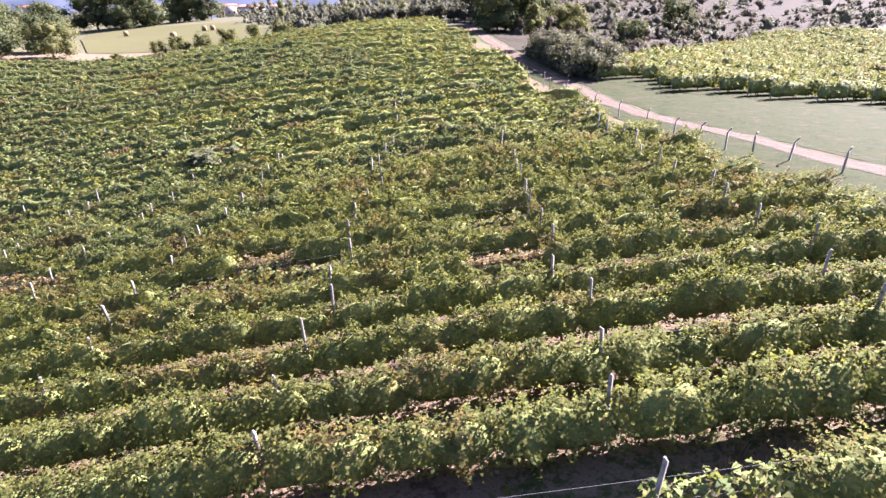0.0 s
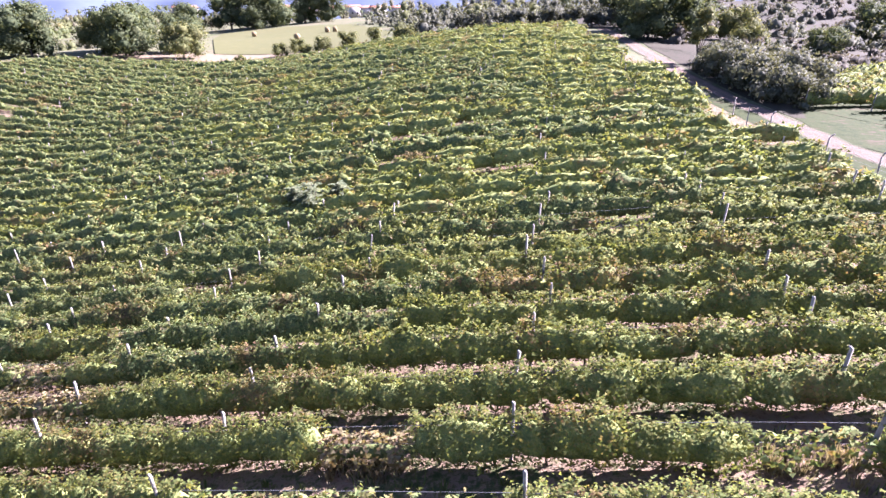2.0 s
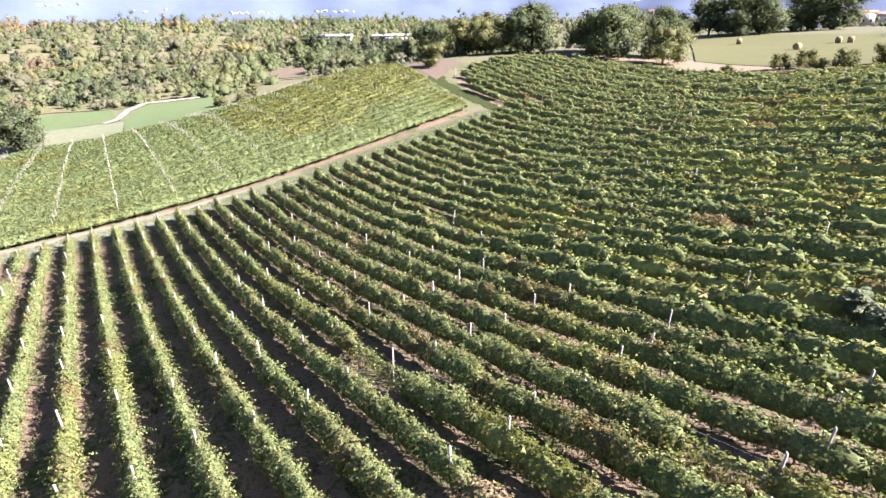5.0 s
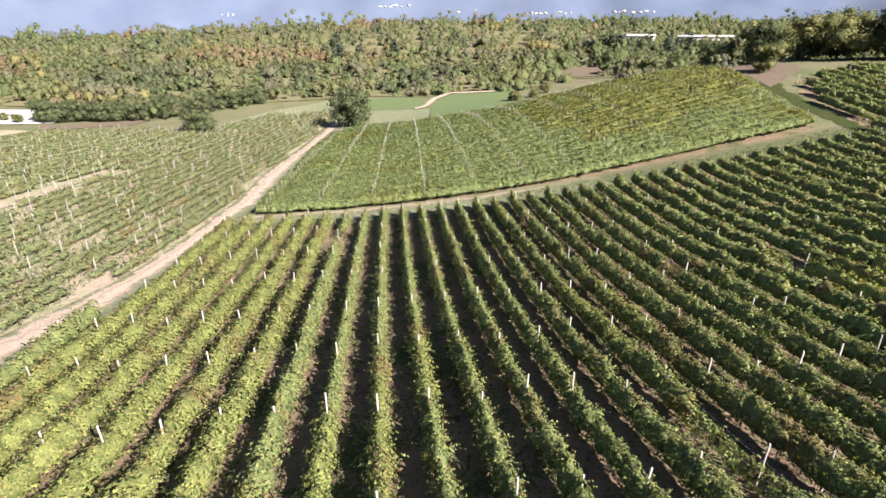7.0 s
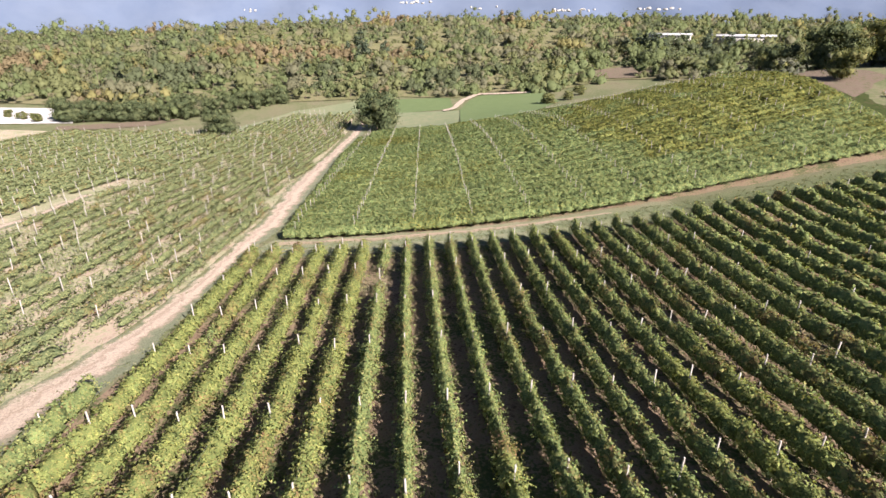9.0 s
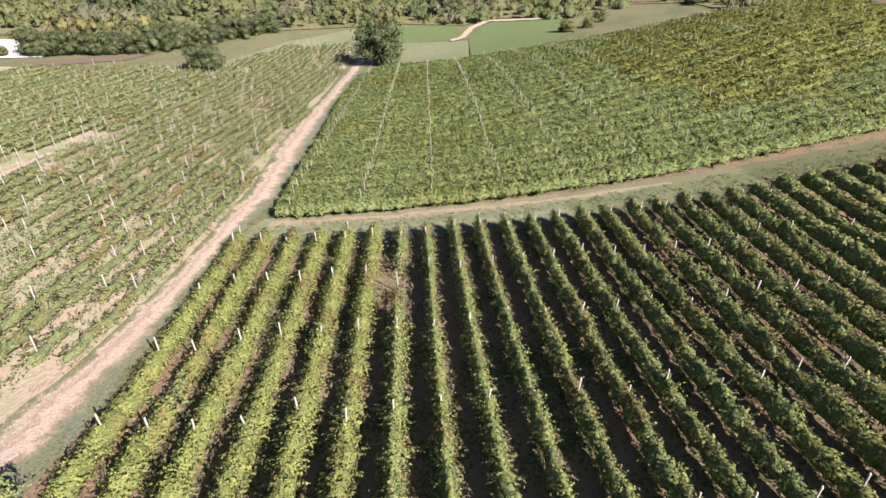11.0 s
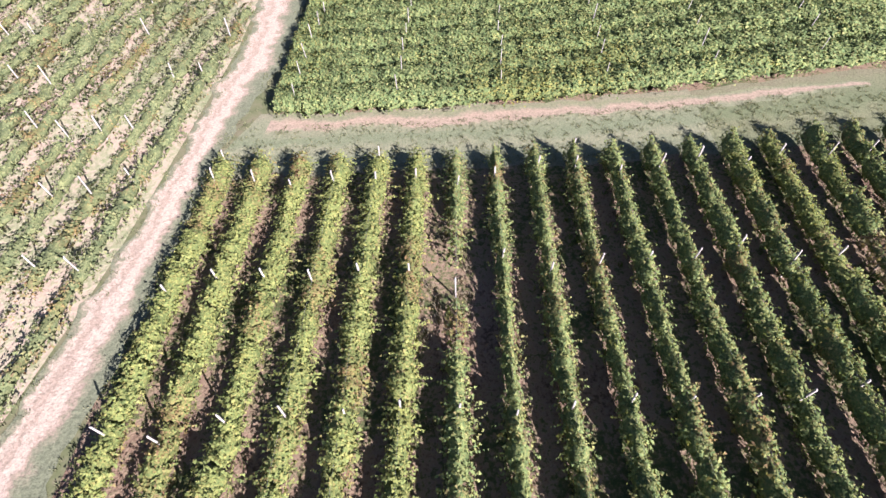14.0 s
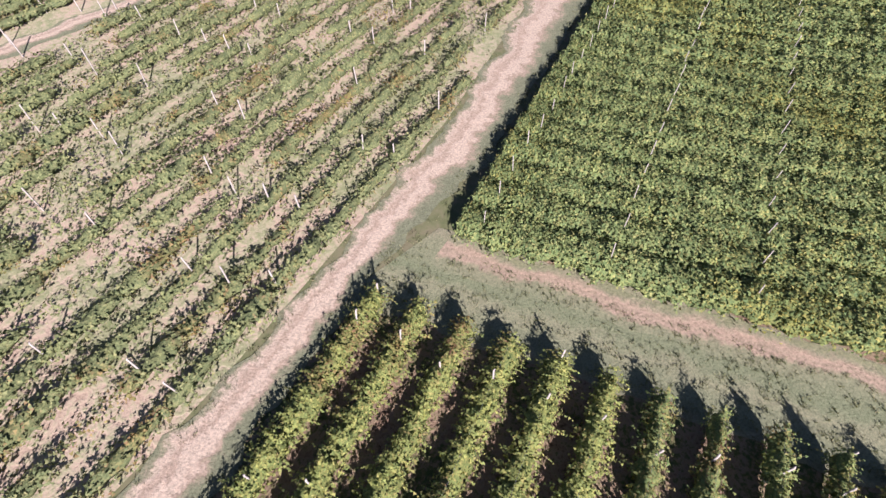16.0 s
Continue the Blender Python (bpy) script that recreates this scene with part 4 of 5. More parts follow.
for i in range(15):
    u = i / 14
    x, y = np.interp(u, [0, 0.45, 1], [-238, -243, -280]), np.interp(u, [0, 0.45, 1], [-97, -64, -32])
    tree("oak_tree", OAKS, x + q.normal(0, 2), y + q.normal(0, 2), q.uniform(0.6, 0.85), "dark green oak along the wood's edge", "tree", "oaks along the wood's edge", q)
for x, y, s in [(-71, 144, 0.9), (-67, 146, 1.0), (-59, 142, 1.0), (-54, 146, 1.05), (-48, 150, 1.0), (-78, 137, 0.55), (-63, 141, 0.7), (-42, 149, 0.8), (-39, 147, 0.7)]:
    tree("bush", BUSHES, x, y, s, "yellow-green bush on the edge of the hay field", "bush", "bushes by the hay field", q)
for x, y, s in [(20.6, 75.5, 0.9), (18.6, 78.5, 1.0), (17.6, 82.0, 1.15), (16.6, 86.0, 1.1), (15.9, 90.0, 1.2), (15.6, 94.0, 1.0), (20.5, 83.5, 1.2), (19.4, 88.0, 1.25), (18.6, 93.5, 1.2), (22.6, 80.5, 1.1), (23.5, 86.5, 1.0), (22.0, 92.0, 1.1), (17.5, 100.0, 0.9), (27.0, 92.0, 0.9)]:
    tree("hedge_bush", HEDGES, x, y, s, "dense grey-green hedge bush above the dirt track", "bush", "hedge by the track", q)
for i in range(46):
    x = q.uniform(-44, 12)
    tree("scrub_tree", OLIVES, x, q.uniform(148, 178) - 0.15 * x, q.uniform(0.45, 0.85), "silvery grey olive scrub beyond the vines", "tree", "olive scrub beyond the vines", q)
for x, y, s in [(-236, -104, 0.9), (-240, -111, 0.8), (-244, -118, 0.8), (-212, -118, 0.9), (-246, 78, 1.2), (-252, 88, 1.0), (-262, 96, 1.1)]:
    tree("bush", BUSHES, x, y, s, "rounded bush at the field's edge", "bush", "bushes round the fields", q)


# ---- woods ----
def far_crown(tall, wide, low, r, airy=False):
    """A distant crown: many overlapping lobes with a torn outline of leaf clumps. Gives vertices, quads and shading normals."""
    bits, shade = [], []
    middle = np.array([0, 0, low + (tall - low) * 0.35])
    for i in range(6):
        a, d, u = r.uniform(0, 6.28), wide * 0.5 * math.sqrt(r.uniform(0.0, 0.7)), r.uniform(0.05, 0.86)
        c = np.array([math.cos(a) * d, math.sin(a) * d, low + (tall - low) * u])
        rad = wide * r.uniform(0.15, 0.25) * (1.25 - 0.55 * u)
        lon, lat = np.meshgrid(np.linspace(0, 2 * np.pi, 5, endpoint=False), np.array([-0.9, 0.1, 1.3]), indexing="ij")
        n = np.stack([np.cos(lon) * np.cos(lat), np.sin(lon) * np.cos(lat), np.sin(lat) * 0.9], -1)
        bits.append(((n * (rad * 0.74 * r.uniform(0.75, 1.1, lon.shape))[..., None] + c).reshape(-1, 3), np.array([(k * 3 + m, (k + 1) % 5 * 3 + m, (k + 1) % 5 * 3 + m + 1, k * 3 + m + 1) for k in range(5) for m in range(2)])))
        lift = n.reshape(-1, 3) * 0.7 + [0, 0, 0.45]
        shade.append(lift / np.linalg.norm(lift, axis=1, keepdims=True))
        count, size = (30, 0.046) if airy else (28, 0.043)
        n = r.normal(size=(count, 3))
        n[:, 2] = np.abs(n[:, 2]) * 0.9 - 0.1
        n /= np.linalg.norm(n, axis=1, keepdims=True)
        spin = n + r.normal(0, 0.5, n.shape)
        spin /= np.linalg.norm(spin, axis=1, keepdims=True)
        at = c + n * rad * r.uniform(0.7, 1.25, (count, 1))
        bits.append(leaves(at, spin, wide * size, r))
        out = 0.6 * n + 0.6 * (at - middle) / (0.5 * wide) + [0, 0, 0.45] + r.normal(0, 0.22, n.shape)
        shade.append(np.repeat(out / np.linalg.norm(out, axis=1, keepdims=True), 3, 0))
    v, f, _ = join([(b[0], np.concatenate([b[1], np.full((len(b[1]), 4 - b[1].shape[1]), -1)], 1)) for b in bits])
    return v, f, np.vstack(shade)


def wood(name, spots, label, q, mats, kinds):
    """Trees beyond counting on the hillside, in one mesh."""
    raws = []
    for i, (tall, wide, low) in enumerate(kinds):
        v0, f0, n0 = far_crown(tall, wide, low, np.random.default_rng(400 + i), name == "scrub")
        t = tube([(0, 0, -1), (0, 0, max(low, 0) + 1.0)], [0.25, 0.15] if low > 0 else [0.06, 0.04], 4)
        v, f, ids = join([(v0, f0), t])
        side = t[0] * [1, 1, 0]
        raws.append((v, f, np.where(ids == 1, len(mats), 0), np.vstack([n0, side / np.linalg.norm(side, axis=1, keepdims=True)])))
    vs, fs, ms, ns, k = [], [], [], [], 0
    zs = height(spots[:, 0], spots[:, 1])
    for (x, y), z in zip(spots, zs):
        v, f, ids, nn = raws[int(q.integers(len(raws)))]
        a, s = q.uniform(0, 6.28), float(np.clip(q.lognormal(-0.05, 0.32), 0.45, 1.75))
        c, d = math.cos(a), math.sin(a)
        turn = np.array([[c, -d, 0], [d, c, 0], [0, 0, 1.0]])
        vs.append(v @ turn.T * [s, s, s * q.uniform(0.85, 1.2)] + [x, y, z])
        ns.append(nn @ turn.T)
        fs.append(np.where(f >= 0, f + k, -1))
        lump = noise.noise((x * 0.014, y * 0.02, 4.0)) * 1.5 + noise.noise((x * 0.05, y * 0.05, 9.0)) * 0.5 + q.normal(0, 0.18)
        tint = int(np.interp(lump, [-0.9, 0.9], [0, len(mats) - 0.01]))
        ms.append(np.where(ids == 0, tint, ids))
        k += len(v)
    me = mesh(name, np.vstack(vs), np.vstack(fs), [*mats, M_BARK], np.concatenate(ms), smooth=True)
    me.normals_split_custom_set_from_vertices(np.vstack(ns))
    return tagged(new(name, me), label, "shrubs" if name == "scrub" else "woodland", kind="stuff")


def spots_in(poly, gap, q, holes=()):
    p = np.array(poly, float)
    lo, hi = p.min(0), p.max(0)
    xs, ys = np.meshgrid(np.arange(lo[0], hi[0], gap), np.arange(lo[1], hi[1], gap), indexing="ij")
    s = np.stack([xs.ravel(), ys.ravel()], 1) + q.uniform(-0.45, 0.45, (xs.size, 2)) * gap
    ok = inside_polygon(poly)(s[:, 0], s[:, 1])
    for h in holes:
        ok &= ~inside_polygon(h)(s[:, 0], s[:, 1])
    return s[ok]


BARE = [[(-300, 112), (-318, 112), (-322, 142), (-300, 146), (-288, 132)], [(-350, 84), (-362, 80), (-366, 108), (-352, 112)], [(-398, -6), (-420, -6), (-420, 8), (-398, 8)]]
WEST = [(-240, -98), (-246, -64), (-284, -30), (-290, 22), (-280, 46), (-290, 62), (-279, 92), (-292, 120), (-280, 140), (-230, 140), (-205, 170), (-300, 330), (-600, 380), (-600, -330), (-340, -330), (-262, -180), (-272, -130), (-270, -106)]
west = np.vstack([s_[s_[:, 0] > -400] if g_ < 10 else s_[s_[:, 0] <= -400] for g_, s_ in ((8.0, spots_in(WEST, 8.0, q, BARE)), (12.5, spots_in(WEST, 12.5, q, BARE)))])
wood("woodland", west, "mixed green and yellowing woodland on the far slope", q, [WOOD_TINTS[i] for i in (1, 1, 5, 5, 3, 0, 5, 0, 2, 4)], [(5.5, 10, 0.2), (7.5, 12, 0.4), (4.5, 11, 0.1), (9.5, 8.5, 0.6), (3.6, 10, 0.0), (6, 10, 0.3), (2.6, 9, -0.1), (4.2, 8, 0.0)])
NORTH = [(-205, 172), (-168, 150), (-150, 160), (-140, 230), (-190, 245), (-170, 300), (-80, 330), (-60, 250), (-20, 220), (60, 340), (240, 330), (260, 500), (-500, 500), (-560, 380), (-300, 330)]
wood("woodland", spots_in(NORTH, 19, q), "grey-green trees and scrub on the plateau", q, [WOOD_TINTS[0], WOOD_TINTS[1], WOOD_TINTS[3], WOOD_TINTS[3]], [(5.5, 7, 1.0), (7, 8, 1.2), (4, 6, 0.6), (9, 8, 1.5)])

SCRUB = [(15, 112), (18, 92), (24, 92), (37, 101), (53, 121), (78, 144), (104, 150), (125, 165), (260, 190), (250, 330), (60, 330), (12, 200)]
scrub = spots_in(SCRUB, 6.6, q)
scrub = scrub[q.random(len(scrub)) < 0.8]
scrub = scrub[(scrub[:, 1] < 190) | (q.random(len(scrub)) < 0.45)]
wood("scrub", scrub, "grey-green and straw-coloured scrub on the dry slope", q, [M_OLIVE, M_GREY_BUSH, M_DRY_BUSH, M_GREY_BUSH, M_DRY_BUSH, M_OLIVE], [(2.6, 5.5, -0.6), (3.4, 6, -0.6), (2.0, 5, -0.5), (4.4, 5, -0.6)])
patch("dry_bank", SCRUB, M_STRAW_BANK, 0.06, 3.0, "pale dry grass between the scrub bushes", "grass")
patch("dry_bank", [(18.6, 68), (16.2, 79.5), (13.9, 91.5), (12.5, 101.5), (10.3, 113.5), (16, 113), (19, 92), (24, 90), (20.5, 77)], M_STRAW_BANK, 0.04, 1.2, "dry grassy bank above the dirt track", "grass")
patch("dry_bank", [(-46, 151), (-20, 150), (-12, 137), (0.2, 143), (3.0, 150), (6.8, 150), (10.4, 113), (15.5, 112), (12, 200), (0, 240), (-50, 190)], M_STRAW_BANK, 0.08, 2.0, "dry grass behind the vineyard", "grass")
KNOLL = [(-142, 111), (-152, 101), (-172, 104), (-205, 112), (-235, 138), (-205, 168), (-170, 150), (-152, 134)]
knoll = spots_in(KNOLL, 6.0, q)
wood("scrub", knoll, "brownish dry scrub on the bare knoll", q, [M_DRY_BUSH, M_GREY_BUSH, M_LIGHT_TREE, M_DRY_BUSH], [(2.4, 4.5, -0.5), (3.4, 5, -0.5), (1.8, 4, -0.4)])
SILVER = [(-46, 153), (-52, 190), (-86, 250), (-60, 292), (20, 300), (2, 205), (2, 158), (-20, 152)]
wood("scrub", spots_in(SILVER, 7.0, q), "silvery grey olive scrub behind the hay field", q, [M_OLIVE, M_GREY_BUSH, M_OLIVE, M_OLIVE, WOOD_TINTS[0]], [(2.8, 5, -0.4), (3.6, 5.5, -0.4), (2.2, 4.5, -0.4), (5, 6, -0.4)])

# ---- fields and far ground ----
patch("woodland_floor", WEST, M_FLOOR, 0.3, 4.0, "leaf-strewn shaded woodland floor", "ground")
patch("field", [(-203, 18), (-253, 19), (-249, 44), (-203, 37)], M_PALEFIELD, 0.12, 1.0, "pale green meadow behind the oak", "field")
patch("field", [(-250, 44), (-272, 51), (-282, 58), (-276, 84), (-250, 84), (-215, 60), (-203, 38)], M_FIELD, 0.30, 1.0, "even dark green field below the woods", "field")
patch("field", [(-250, 5), (-286, 4), (-283, 44), (-254, 42)], M_FIELD, 0.10, 1.0, "green meadow at the wood's foot", "field")
patch("field", [(-212, -34), (-230, -36), (-263, -22), (-286, 4), (-256, 4)], M_PALEFIELD, 0.14, 1.0, "dry grass field by the woods", "field")
strip("dirt_track", [(-248, 38), (-253, 43), (-271, 49), (-283, 57), (-280, 70), (-276, 84)], [(-251, 37), (-256, 41.5), (-273, 47), (-286.5, 56), (-283.5, 70), (-279.5, 84)], M_DIRT, 0.45, "pale curving track round the green field", "road", 0.2, seed=9)
patch("gravel_yard", [(-228, -146), (-230.5, -114), (-234.5, -92), (-264, -104), (-262, -133), (-258, -160)], M_GRAVEL, 0.3, 1.0, "white gravel yard beside the woods", "yard")
patch("earth_bank", [(-219, -90), (-228, -94), (-248, -60), (-232, -66)], M_RED, 0.2, 1.0, "bare reddish earth bank", "earth")
patch("field", [(-94, 152), (-128, 205), (-150, 246), (-124, 258), (-89, 247), (-57, 193), (-50, 152), (-62, 148)], M_HAYFIELD, 0.25, 1.5, "mown pale green hay field", "field")
patch("dry_bank", [(-118, 136), (-116, 152), (-96, 152), (-56, 146), (-60, 135)], M_STUBBLE, 0.2, 1.0, "dry brown grass bank", "grass")
patch("quarry_floor", BARE[0], M_RED, 0.6, 3.0, "pale bare earth clearing", "earth")
strip("dirt_track", [(-90, -43), (-103, -39.8), (-114, -36.6), (-128, -35.5)], [(-90, -41), (-102, -37.8), (-113, -34.6), (-127, -34)], M_ROAD, 0.04, "pale track through the sparse vines", "road", 0.2, seed=10)


def bale_mesh():
    """A round hay bale on its side, with a rounded rim."""
    prof = [(0.0, -0.6), (0.55, -0.6), (0.68, -0.54), (0.72, 0.0), (0.68, 0.54), (0.55, 0.6), (0.0, 0.6)]
    n = 20
    v = [(x, math.cos(2 * math.pi * j / n) * max(rad, 0.01), math.sin(2 * math.pi * j / n) * max(rad, 0.01) + 0.7) for rad, x in prof for j in range(n)]
    f = [(i * n + j, i * n + (j + 1) % n, (i + 1) * n + (j + 1) % n, (i + 1) * n + j) for i in range(len(prof) - 1) for j in range(n)]
    return mesh("bale", v, f, M_HAY, smooth=True)


M_HAY = plain("hay", (0.17, 0.12, 0.06), (0.27, 0.20, 0.11), 6)
bale = bale_mesh()
for x, y, a in [(-112, 206, 30), (-87, 188, 80), (-86, 211, 10), (-83, 211, 15)]:
    b = tagged(new("hay_bale", bale), "round straw-coloured hay bale on the mown field", "hay bale", "hay bales")
    b.matrix_basis = pose(x, y, h1(x, y) + 0.2, 0, 0, a) @ Matrix.Diagonal((1.25, 1.25, 1.25, 1))

# ---- fence by the eastern track ----
def fence_post_mesh():
    """A concrete post whose top leans over."""
    path = [(0, 0, -0.3), (0, 0, 1.0), (0, 0, 1.75), (0.14, 0, 2.05), (0.3, 0, 2.25)]
    v, f = tube(path, [0.09, 0.085, 0.08, 0.075, 0.07], 4)
    return mesh("fence_post", v, f, M_POST)


FP = fence_post_mesh()
spots = [(14.6, 66), (15.9, 58), (16.8, 52.4), (17.7, 47.5), (18.4, 43.2), (19.4, 41), (20.0, 37.9), (20.9, 36), (22.2, 34), (23.2, 30.5), (24.3, 26), (25.5, 20), (26.8, 14)]
fence = tagged(base("fence", *spots[0], h1(*spots[0])), "wire fence on leaning concrete posts beside the track", "fence")
inv = fence.matrix_basis.inverted()
for x, y in spots:
    part("post", FP, fence, inv @ pose(x, y, h1(x, y), q.normal(0, 2), q.normal(0, 3), q.uniform(-40, 40)) @ Matrix.Diagonal((0.8, 0.8, 0.7, 1)))
for hgt in (0.4, 0.8, 1.2):
    v, f = tube([(x, y, h1(x, y) + hgt) for x, y in spots], [0.008] * len(spots), 3)
    part("wire", mesh("wire", v, f, M_WIRE), fence, inv)

# ---- far buildings ----
M_WALL = plain("rendered_wall", (0.30, 0.28, 0.26), (0.37, 0.35, 0.325), 0.5)
M_ROOF = plain("clay_roof", (0.22, 0.10, 0.07), (0.30, 0.16, 0.11), 0.8)
M_SHEET = plain("pale_roof_sheet", (0.22, 0.22, 0.22), (0.28, 0.28, 0.275), 0.5)
M_GLASS, _, _, gb = material("window_glass", 0.1)
gb.inputs["Base Color"].default_value = (0.03, 0.035, 0.04, 1)


def box(x0, x1, y0, y1, z0, z1):
    v = [(x, y, z) for z in (z0, z1) for x, y in ((x0, y0), (x1, y0), (x1, y1), (x0, y1))]
    return np.array(v, float), np.array([(0, 3, 2, 1), (4, 5, 6, 7), (0, 1, 5, 4), (1, 2, 6, 5), (2, 3, 7, 6), (3, 0, 4, 7)])


def house(x, y, turn, length, depth, tall, roof_mat, label, name="house", rise=0.35, z=None):
    hs = tagged(base(name, x, y, (h1(x, y) if z is None else z), turn), label, "building")
    part("wall", mesh("wall", *box(-length / 2, length / 2, -depth / 2, depth / 2, -1, tall), M_WALL), hs)
    e, top = 0.5, tall + depth * rise / 2
    v = np.array([(-length / 2 - e, -depth / 2 - e, tall), (length / 2 + e, -depth / 2 - e, tall), (length / 2 + e, 0, top), (-length / 2 - e, 0, top), (-length / 2 - e, depth / 2 + e, tall), (length / 2 + e, depth / 2 + e, tall),
                  (-length / 2 - e, -depth / 2 - e, tall - .2), (length / 2 + e, -depth / 2 - e, tall - .2), (length / 2 + e, depth / 2 + e, tall - .2), (-length / 2 - e, depth / 2 + e, tall - .2)])
    f = [(0, 1, 2, 3), (3, 2, 5, 4), (6, 9, 8, 7), (0, 6, 7, 1), (4, 5, 8, 9), (0, 3, 4, 9), (0, 9, 6, 6), (1, 8, 5, 2), (1, 7, 8, 8)]
    part("roof", mesh("roof", v, [f[i] for i in (0, 1, 2, 3, 4, 5, 7)], roof_mat), hs)
    n = max(2, int(length / 3.5))
    for side in (-1, 1):
        for i in range(n):
            for fl in range(max(1, int(tall / 3))):
                wx = -length / 2 + (i + 0.5) * length / n
                part("window", mesh("window", *box(wx - 0.5, wx + 0.5, side * depth / 2 - 0.06, side * depth / 2 + 0.06, 1 + fl * 3, 2.4 + fl * 3), M_GLASS), hs)
    return hs


eye = (-34.9, 15.5)
for dx, dy, dist, length in [(-0.89, 0.456, 385, 24), (-0.838, 0.545, 385, 34)]:
    house(eye[0] + dx * dist, eye[1] + dy * dist, 60, length, 9, 3.6, M_SHEET, "long low white farm shed among the trees", "farm_shed", 0.2, 3.4)
for i, (a, dist) in enumerate([(-0.43, 470), (-0.405, 440), (-0.39, 480), (-0.37, 455), (-0.345, 470), (-0.33, 440), (-0.31, 480), (-0.29, 450), (-0.26, 470), (-0.56, 520), (-0.57, 540)]):
    b = math.sqrt(1 - a * a)
    house(-10 + a * dist, 15 + b * dist, q.uniform(0, 90), q.uniform(9, 13), 8, q.uniform(4.5, 6), M_ROOF, "cream rendered house with a red tiled roof", z=15.5)


def pole_mesh(tall):
    bits = [tube([(0, 0, -0.5), (0, 0, tall * 0.5), (0, 0, tall)], [0.16, 0.13, 0.10], 6), box(-0.9, 0.9, -0.06, 0.06, tall - 0.8, tall - 0.66)]
    return mesh("utility_pole", *join(bits)[:2], M_BARK)


PM = pole_mesh(11)
for x, y in [(-34.9 - 0.809 * 330, 15.5 + 0.587 * 330), (-34.9 - 0.902 * 290, 15.5 - 0.432 * 290), (-17.3 - 0.832 * 260, 20.9 + 0.555 * 260), (-330, 60), (-345, 20)]:
    t = tagged(new("utility_pole", PM), "grey wooden utility pole rising from the trees", "utility pole", "utility poles")
    t.matrix_basis = pose(x, y, h1(x, y))

# ---- mountains in the distance ----
def ridge(name, radius, profile, mat, label, seed, foot=-220):
    """A far mountain side, by the compass: profile of (degrees west of north, height)."""
    a = np.linspace(-60, 180, 241)
    p = np.array(profile, float)
    top = np.interp(a, p[:, 0], p[:, 1])
    top = top + np.array([40 * noise.fractal((float(t) * 0.11, seed, 0.3), 1.0, 2.0, 5) for t in a])
    us = np.linspace(0, 1, 13)
    v = []
    for t, h in zip(a, top):
        for u in us:
            rad = radius - 900 * (1 - u) + 120 * noise.noise((float(t) * 0.2, float(u) * 4, seed))
            v.append((-math.sin(radians(t)) * rad, math.cos(radians(t)) * rad, foot + (h - foot) * u ** 1.2 + 14 * noise.fractal((float(t) * 0.4, float(u) * 7, seed + 2.0), 1.0, 2.0, 4) * u))
    n = len(us)
    f = [(i * n + j, (i + 1) * n + j, (i + 1) * n + j + 1, i * n + j + 1) for i in range(len(a) - 1) for j in range(n - 1)]
    return tagged(new(name, mesh(name, v, f, mat, smooth=True)), label, "mountain", kind="structure")


# The blue of distant haze is mixed straight into the mountains' base colour.
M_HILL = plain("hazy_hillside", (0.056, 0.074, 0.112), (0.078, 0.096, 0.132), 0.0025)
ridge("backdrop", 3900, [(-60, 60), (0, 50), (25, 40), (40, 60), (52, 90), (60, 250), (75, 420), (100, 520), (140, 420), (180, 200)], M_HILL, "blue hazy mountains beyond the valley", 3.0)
VILLAGE = mesh("far_village_house", *join([box(-1, 1, -0.7, 0.7, 0, 1.2), box(-0.7, 0.7, -0.6, 0.6, 1.2, 1.5)])[:2], M_WALL)
for dx, dy, slope, n, spread in [(-0.977, -0.213, -0.0139, 4, 0.006), (-0.954, 0.3, -0.0167, 16, 0.03), (-0.906, 0.424, -0.0151, 9, 0.02), (-0.998, 0.055, -0.0035, 10, 0.011), (-0.985, 0.17, -0.012, 3, 0.02)]:
    for i in range(n):
        o = q.normal(0, spread)
        t = tagged(new("far_house", VILLAGE), "tiny white house in a distant hillside village", "building", "distant village houses")
        dd = 2350
        t.matrix_basis = pose(eye[0] + (dx - dy * o) * dd, eye[1] + (dy + dx * o) * dd, 26 + (slope + q.normal(0, 0.0010)) * dd, 0, 0, q.uniform(0, 90)) @ Matrix.Diagonal((q.uniform(3, 9), q.uniform(3, 5), q.uniform(3, 5.5), 1))


# ---- pale feathery saplings among the vines ----
M_FEATHER = leaf_material("ailanthus_leaf", [(0.0, (0.10, 0.125, 0.065)), (0.6, (0.15, 0.17, 0.095)), (1.0, (0.20, 0.205, 0.125))])


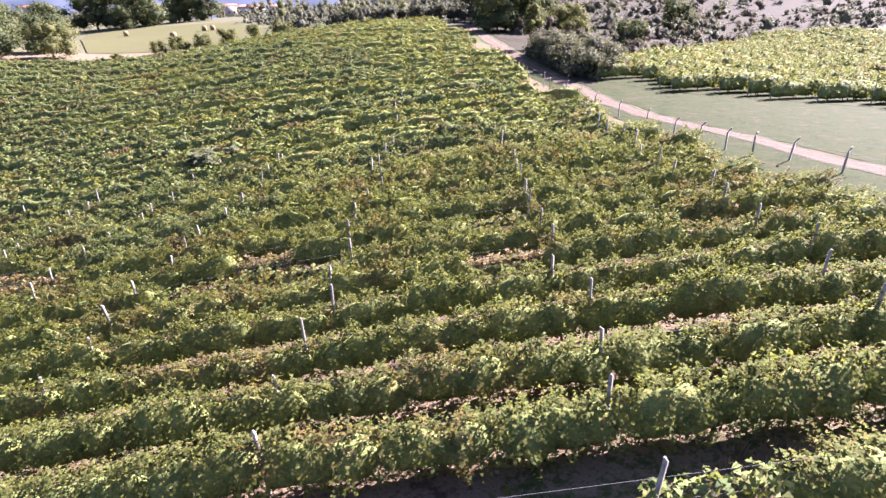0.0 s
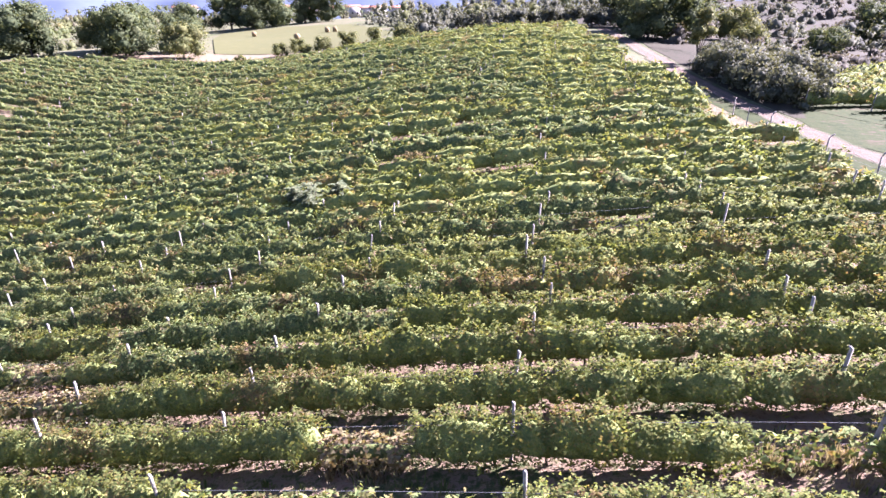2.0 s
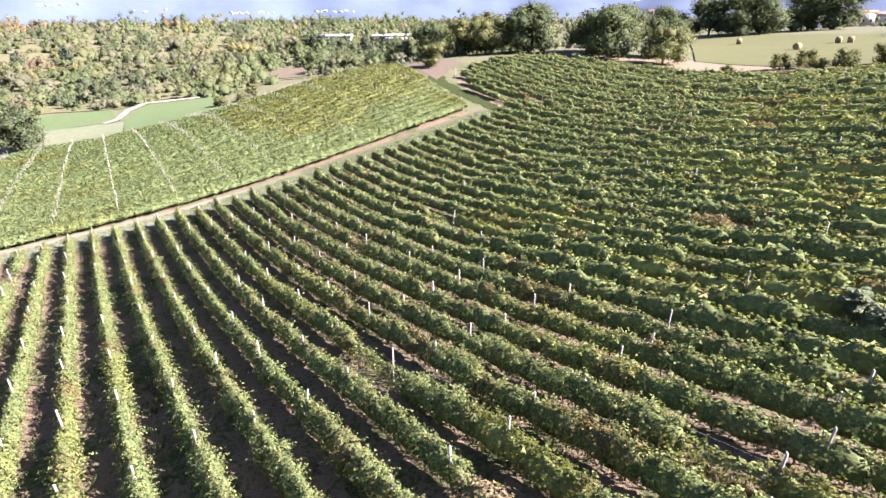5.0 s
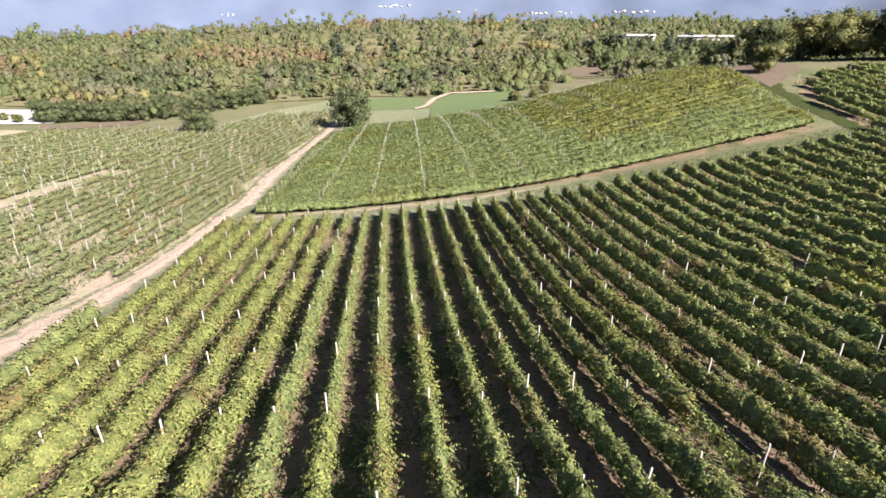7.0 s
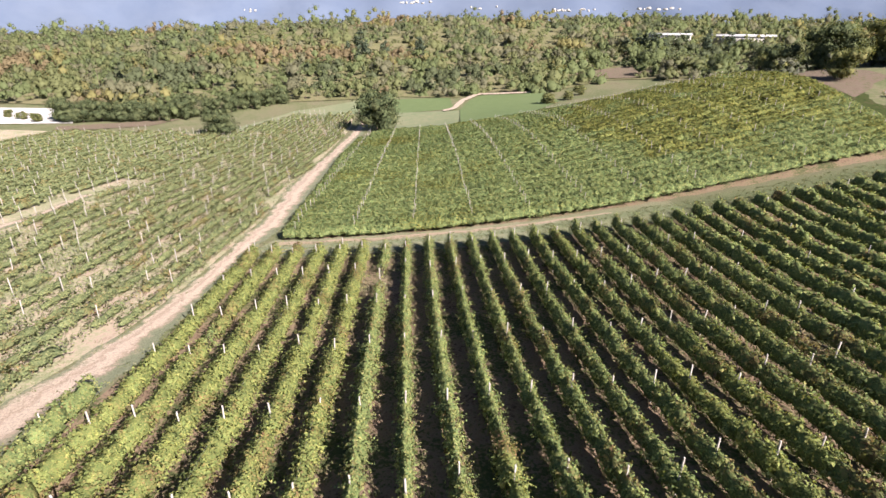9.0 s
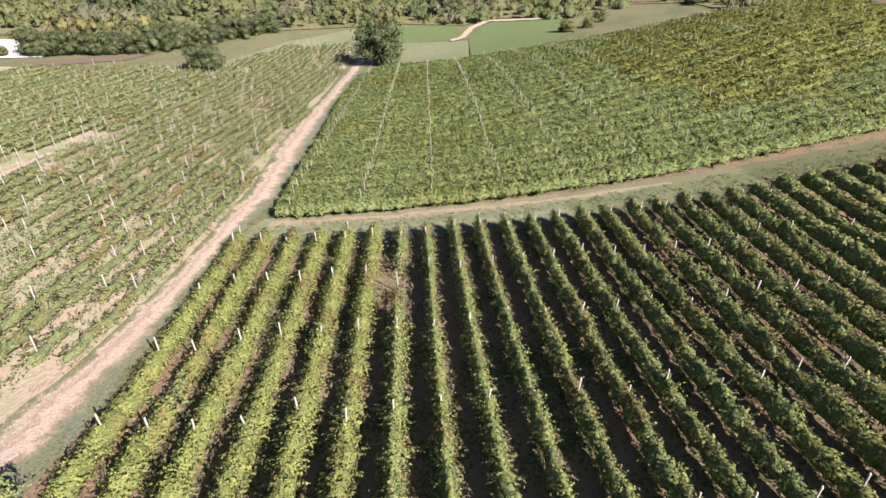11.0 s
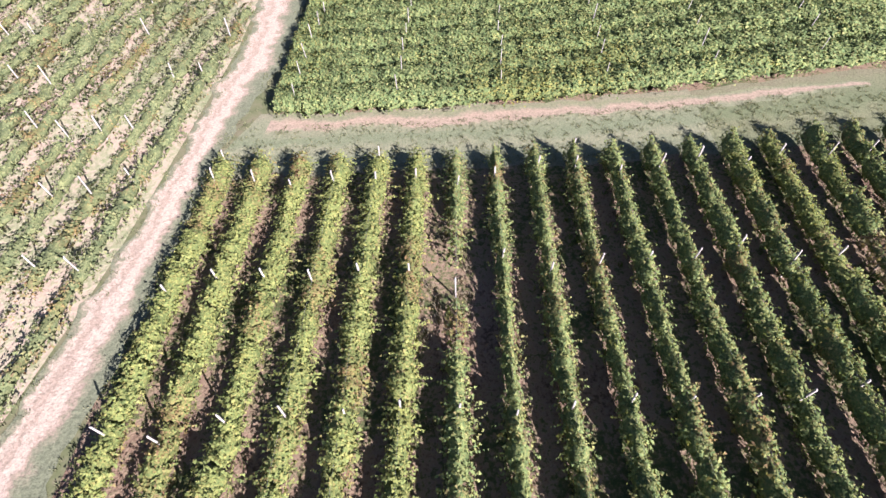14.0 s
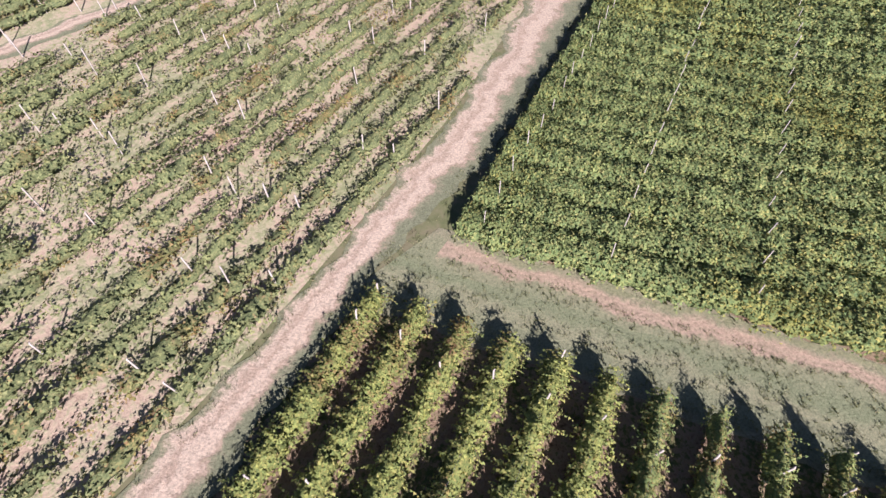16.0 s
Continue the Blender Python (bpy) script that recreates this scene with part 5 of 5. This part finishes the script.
def sapling_mesh(tall, fronds, r):
    """Long fronds of paired leaflets, radiating from several thin stems."""
    pts, nrm, stems = [], [], []
    for s in range(6):
        a, d = r.uniform(0, 6.28), r.uniform(0.1, 0.9)
        top = np.array([math.cos(a) * d, math.sin(a) * d, tall * r.uniform(0.6, 1.0)])
        stems.append(tube([(top[0] * 0.3, top[1] * 0.3, -0.2), tuple(top * [0.7, 0.7, 0.55]), tuple(top)], [0.05, 0.04, 0.02], 5))
        for i in range(fronds):
            az, u = r.uniform(0, 6.28), r.uniform(0.55, 1.0)
            root = top * [0.6 + 0.4 * u, 0.6 + 0.4 * u, u]
            out = np.array([math.cos(az), math.sin(az), r.uniform(0.1, 0.7)])
            side = np.array([-math.sin(az), math.cos(az), 0])
            ln = r.uniform(0.6, 1.0)
            for w in np.linspace(0.15, 1, 9):
                q_ = root + out * ln * w - np.array([0, 0, 0.35 * w * w])
                for sg in (-1, 1):
                    pts.append(q_ + side * sg * 0.11)
                    nrm.append((0.15 * sg * side[0], 0.15 * sg * side[1], 1.0))
    nrm = np.array(nrm)
    nrm = nrm + r.normal(0, 0.2, nrm.shape)
    nrm /= np.linalg.norm(nrm, axis=1, keepdims=True)
    return mesh("fronds", *leaves(np.array(pts), nrm, 0.2, r), M_FEATHER), mesh("stem", *join(stems)[:2], M_BARK)


SAPLINGS = [sapling_mesh(3.0, 14, np.random.default_rng(500 + i)) for i in range(3)]
for x, y, s in [(-22.4, 50.8, 0.95), (-20.4, 52.2, 0.8), (-24.4, 52.6, 0.8)]:
    fr, st = SAPLINGS[int(q.integers(3))]
    t = tagged(base("sapling", x, y, h1(x, y), q.uniform(0, 360)), "pale feathery-leaved sapling standing among the vines", "sapling", "saplings among the vines")
    part("stem", st, t, Matrix.Diagonal((s, s, s, 1)))
    part("fronds", fr, t, Matrix.Diagonal((s, s, s, 1)))


# ---- dry grass between the rows ----
def tufts(name, spots, mat, blades, tall, label, r):
    v, k = [], 0
    for x, y in spots:
        z = h1(x, y)
        n = blades
        a, d = r.uniform(0, 6.28, n), np.abs(r.normal(0, 0.16, n))
        root = np.stack([x + np.cos(a) * d, y + np.sin(a) * d, np.full(n, z)], 1)
        b = r.uniform(0, 6.28, n)
        w = np.stack([np.cos(b), np.sin(b), np.zeros(n)], 1) * 0.022
        tip = root + np.stack([np.cos(a) * 0.25, np.sin(a) * 0.25, np.ones(n)], 1) * (tall * r.uniform(0.5, 1.2, n))[:, None]
        mid = (root + tip) / 2 + np.array([0, 0, 0.05])
        v.append(np.stack([root - w, root + w, mid + w * 0.8, tip], 1).reshape(-1, 3))
    v = np.vstack(v)
    return tagged(new(name, mesh(name, v, np.arange(len(v)).reshape(-1, 4), mat)), label, "grass", kind="stuff")


g = np.random.default_rng(31)
spots = []
for cx, cy, n, sp in [(-8.5, 22.7, 80, 2.2), (-9.4, 25.4, 34, 0.9), (-23.5, 37.4, 26, 1.2), (-26.6, 44.7, 20, 1.0), (-83, 14.2, 16, 1.6), (3, 25.6, 18, 1.4), (-27.5, 33.6, 18, 1.4), (-13.4, 35.8, 14, 1.2), (-7.3, 38.2, 14, 1.2), (-20.5, 35.4, 12, 1.2), (-39.6, 33.8, 22, 1.5), (-27.7, 33.5, 18, 1.4), (-33.7, 35.8, 18, 1.3), (-24.5, 29, 18, 1.4), (8, 22.8, 14, 1.2), (-68.7, 23.5, 12, 1.2), (-6.2, 13.4, 26, 1.5), (-7.7, 11.2, 22, 1.3), (9.8, 9.0, 26, 1.6), (-49.2, 22.1, 12, 1.2), (-33.8, 35.9, 14, 1.0), (-81, 13.0, 14, 2.2)]:
    spots += [(cx + g.normal(0, sp), cy + g.normal(0, 0.45)) for _ in range(n)]
tufts("dry_grass", spots, M_STRAW, 40, 0.36, "tall straw-coloured dry grass between the vine rows", g)
spots = [(g.uniform(-92, 14), -1.1 + 2.5 * k_ + g.normal(0, 0.3)) for k_ in range(2, 24) for _ in range(44 if k_ < 9 else 120)]
tufts("weeds", spots, M_WEED, 14, 0.36, "green weeds between the vine rows", g)

M_TURF = leaf_material("turf_blade", [(0.0, (0.085, 0.10, 0.05)), (0.6, (0.13, 0.138, 0.075)), (1.0, (0.19, 0.175, 0.11))])
spots = [(g.uniform(-98.6, -93.4), g.uniform(-2, 91)) for _ in range(1900)]
for (xa, ya), (xb, yb) in [*zip(ROAD_L[4:11], ROAD_L[5:12]), *zip(ROAD_R[4:11], ROAD_R[5:12])]:
    spots += [(xa + (xb - xa) * u_ + g.normal(0, 0.3), ya + (yb - ya) * u_ + g.normal(0, 0.35)) for u_ in g.uniform(0, 1, int(3.5 * abs(xb - xa)))]
tufts("turf", spots, M_TURF, 12, 0.16, "short dry grass tufts along the headland and track", g)
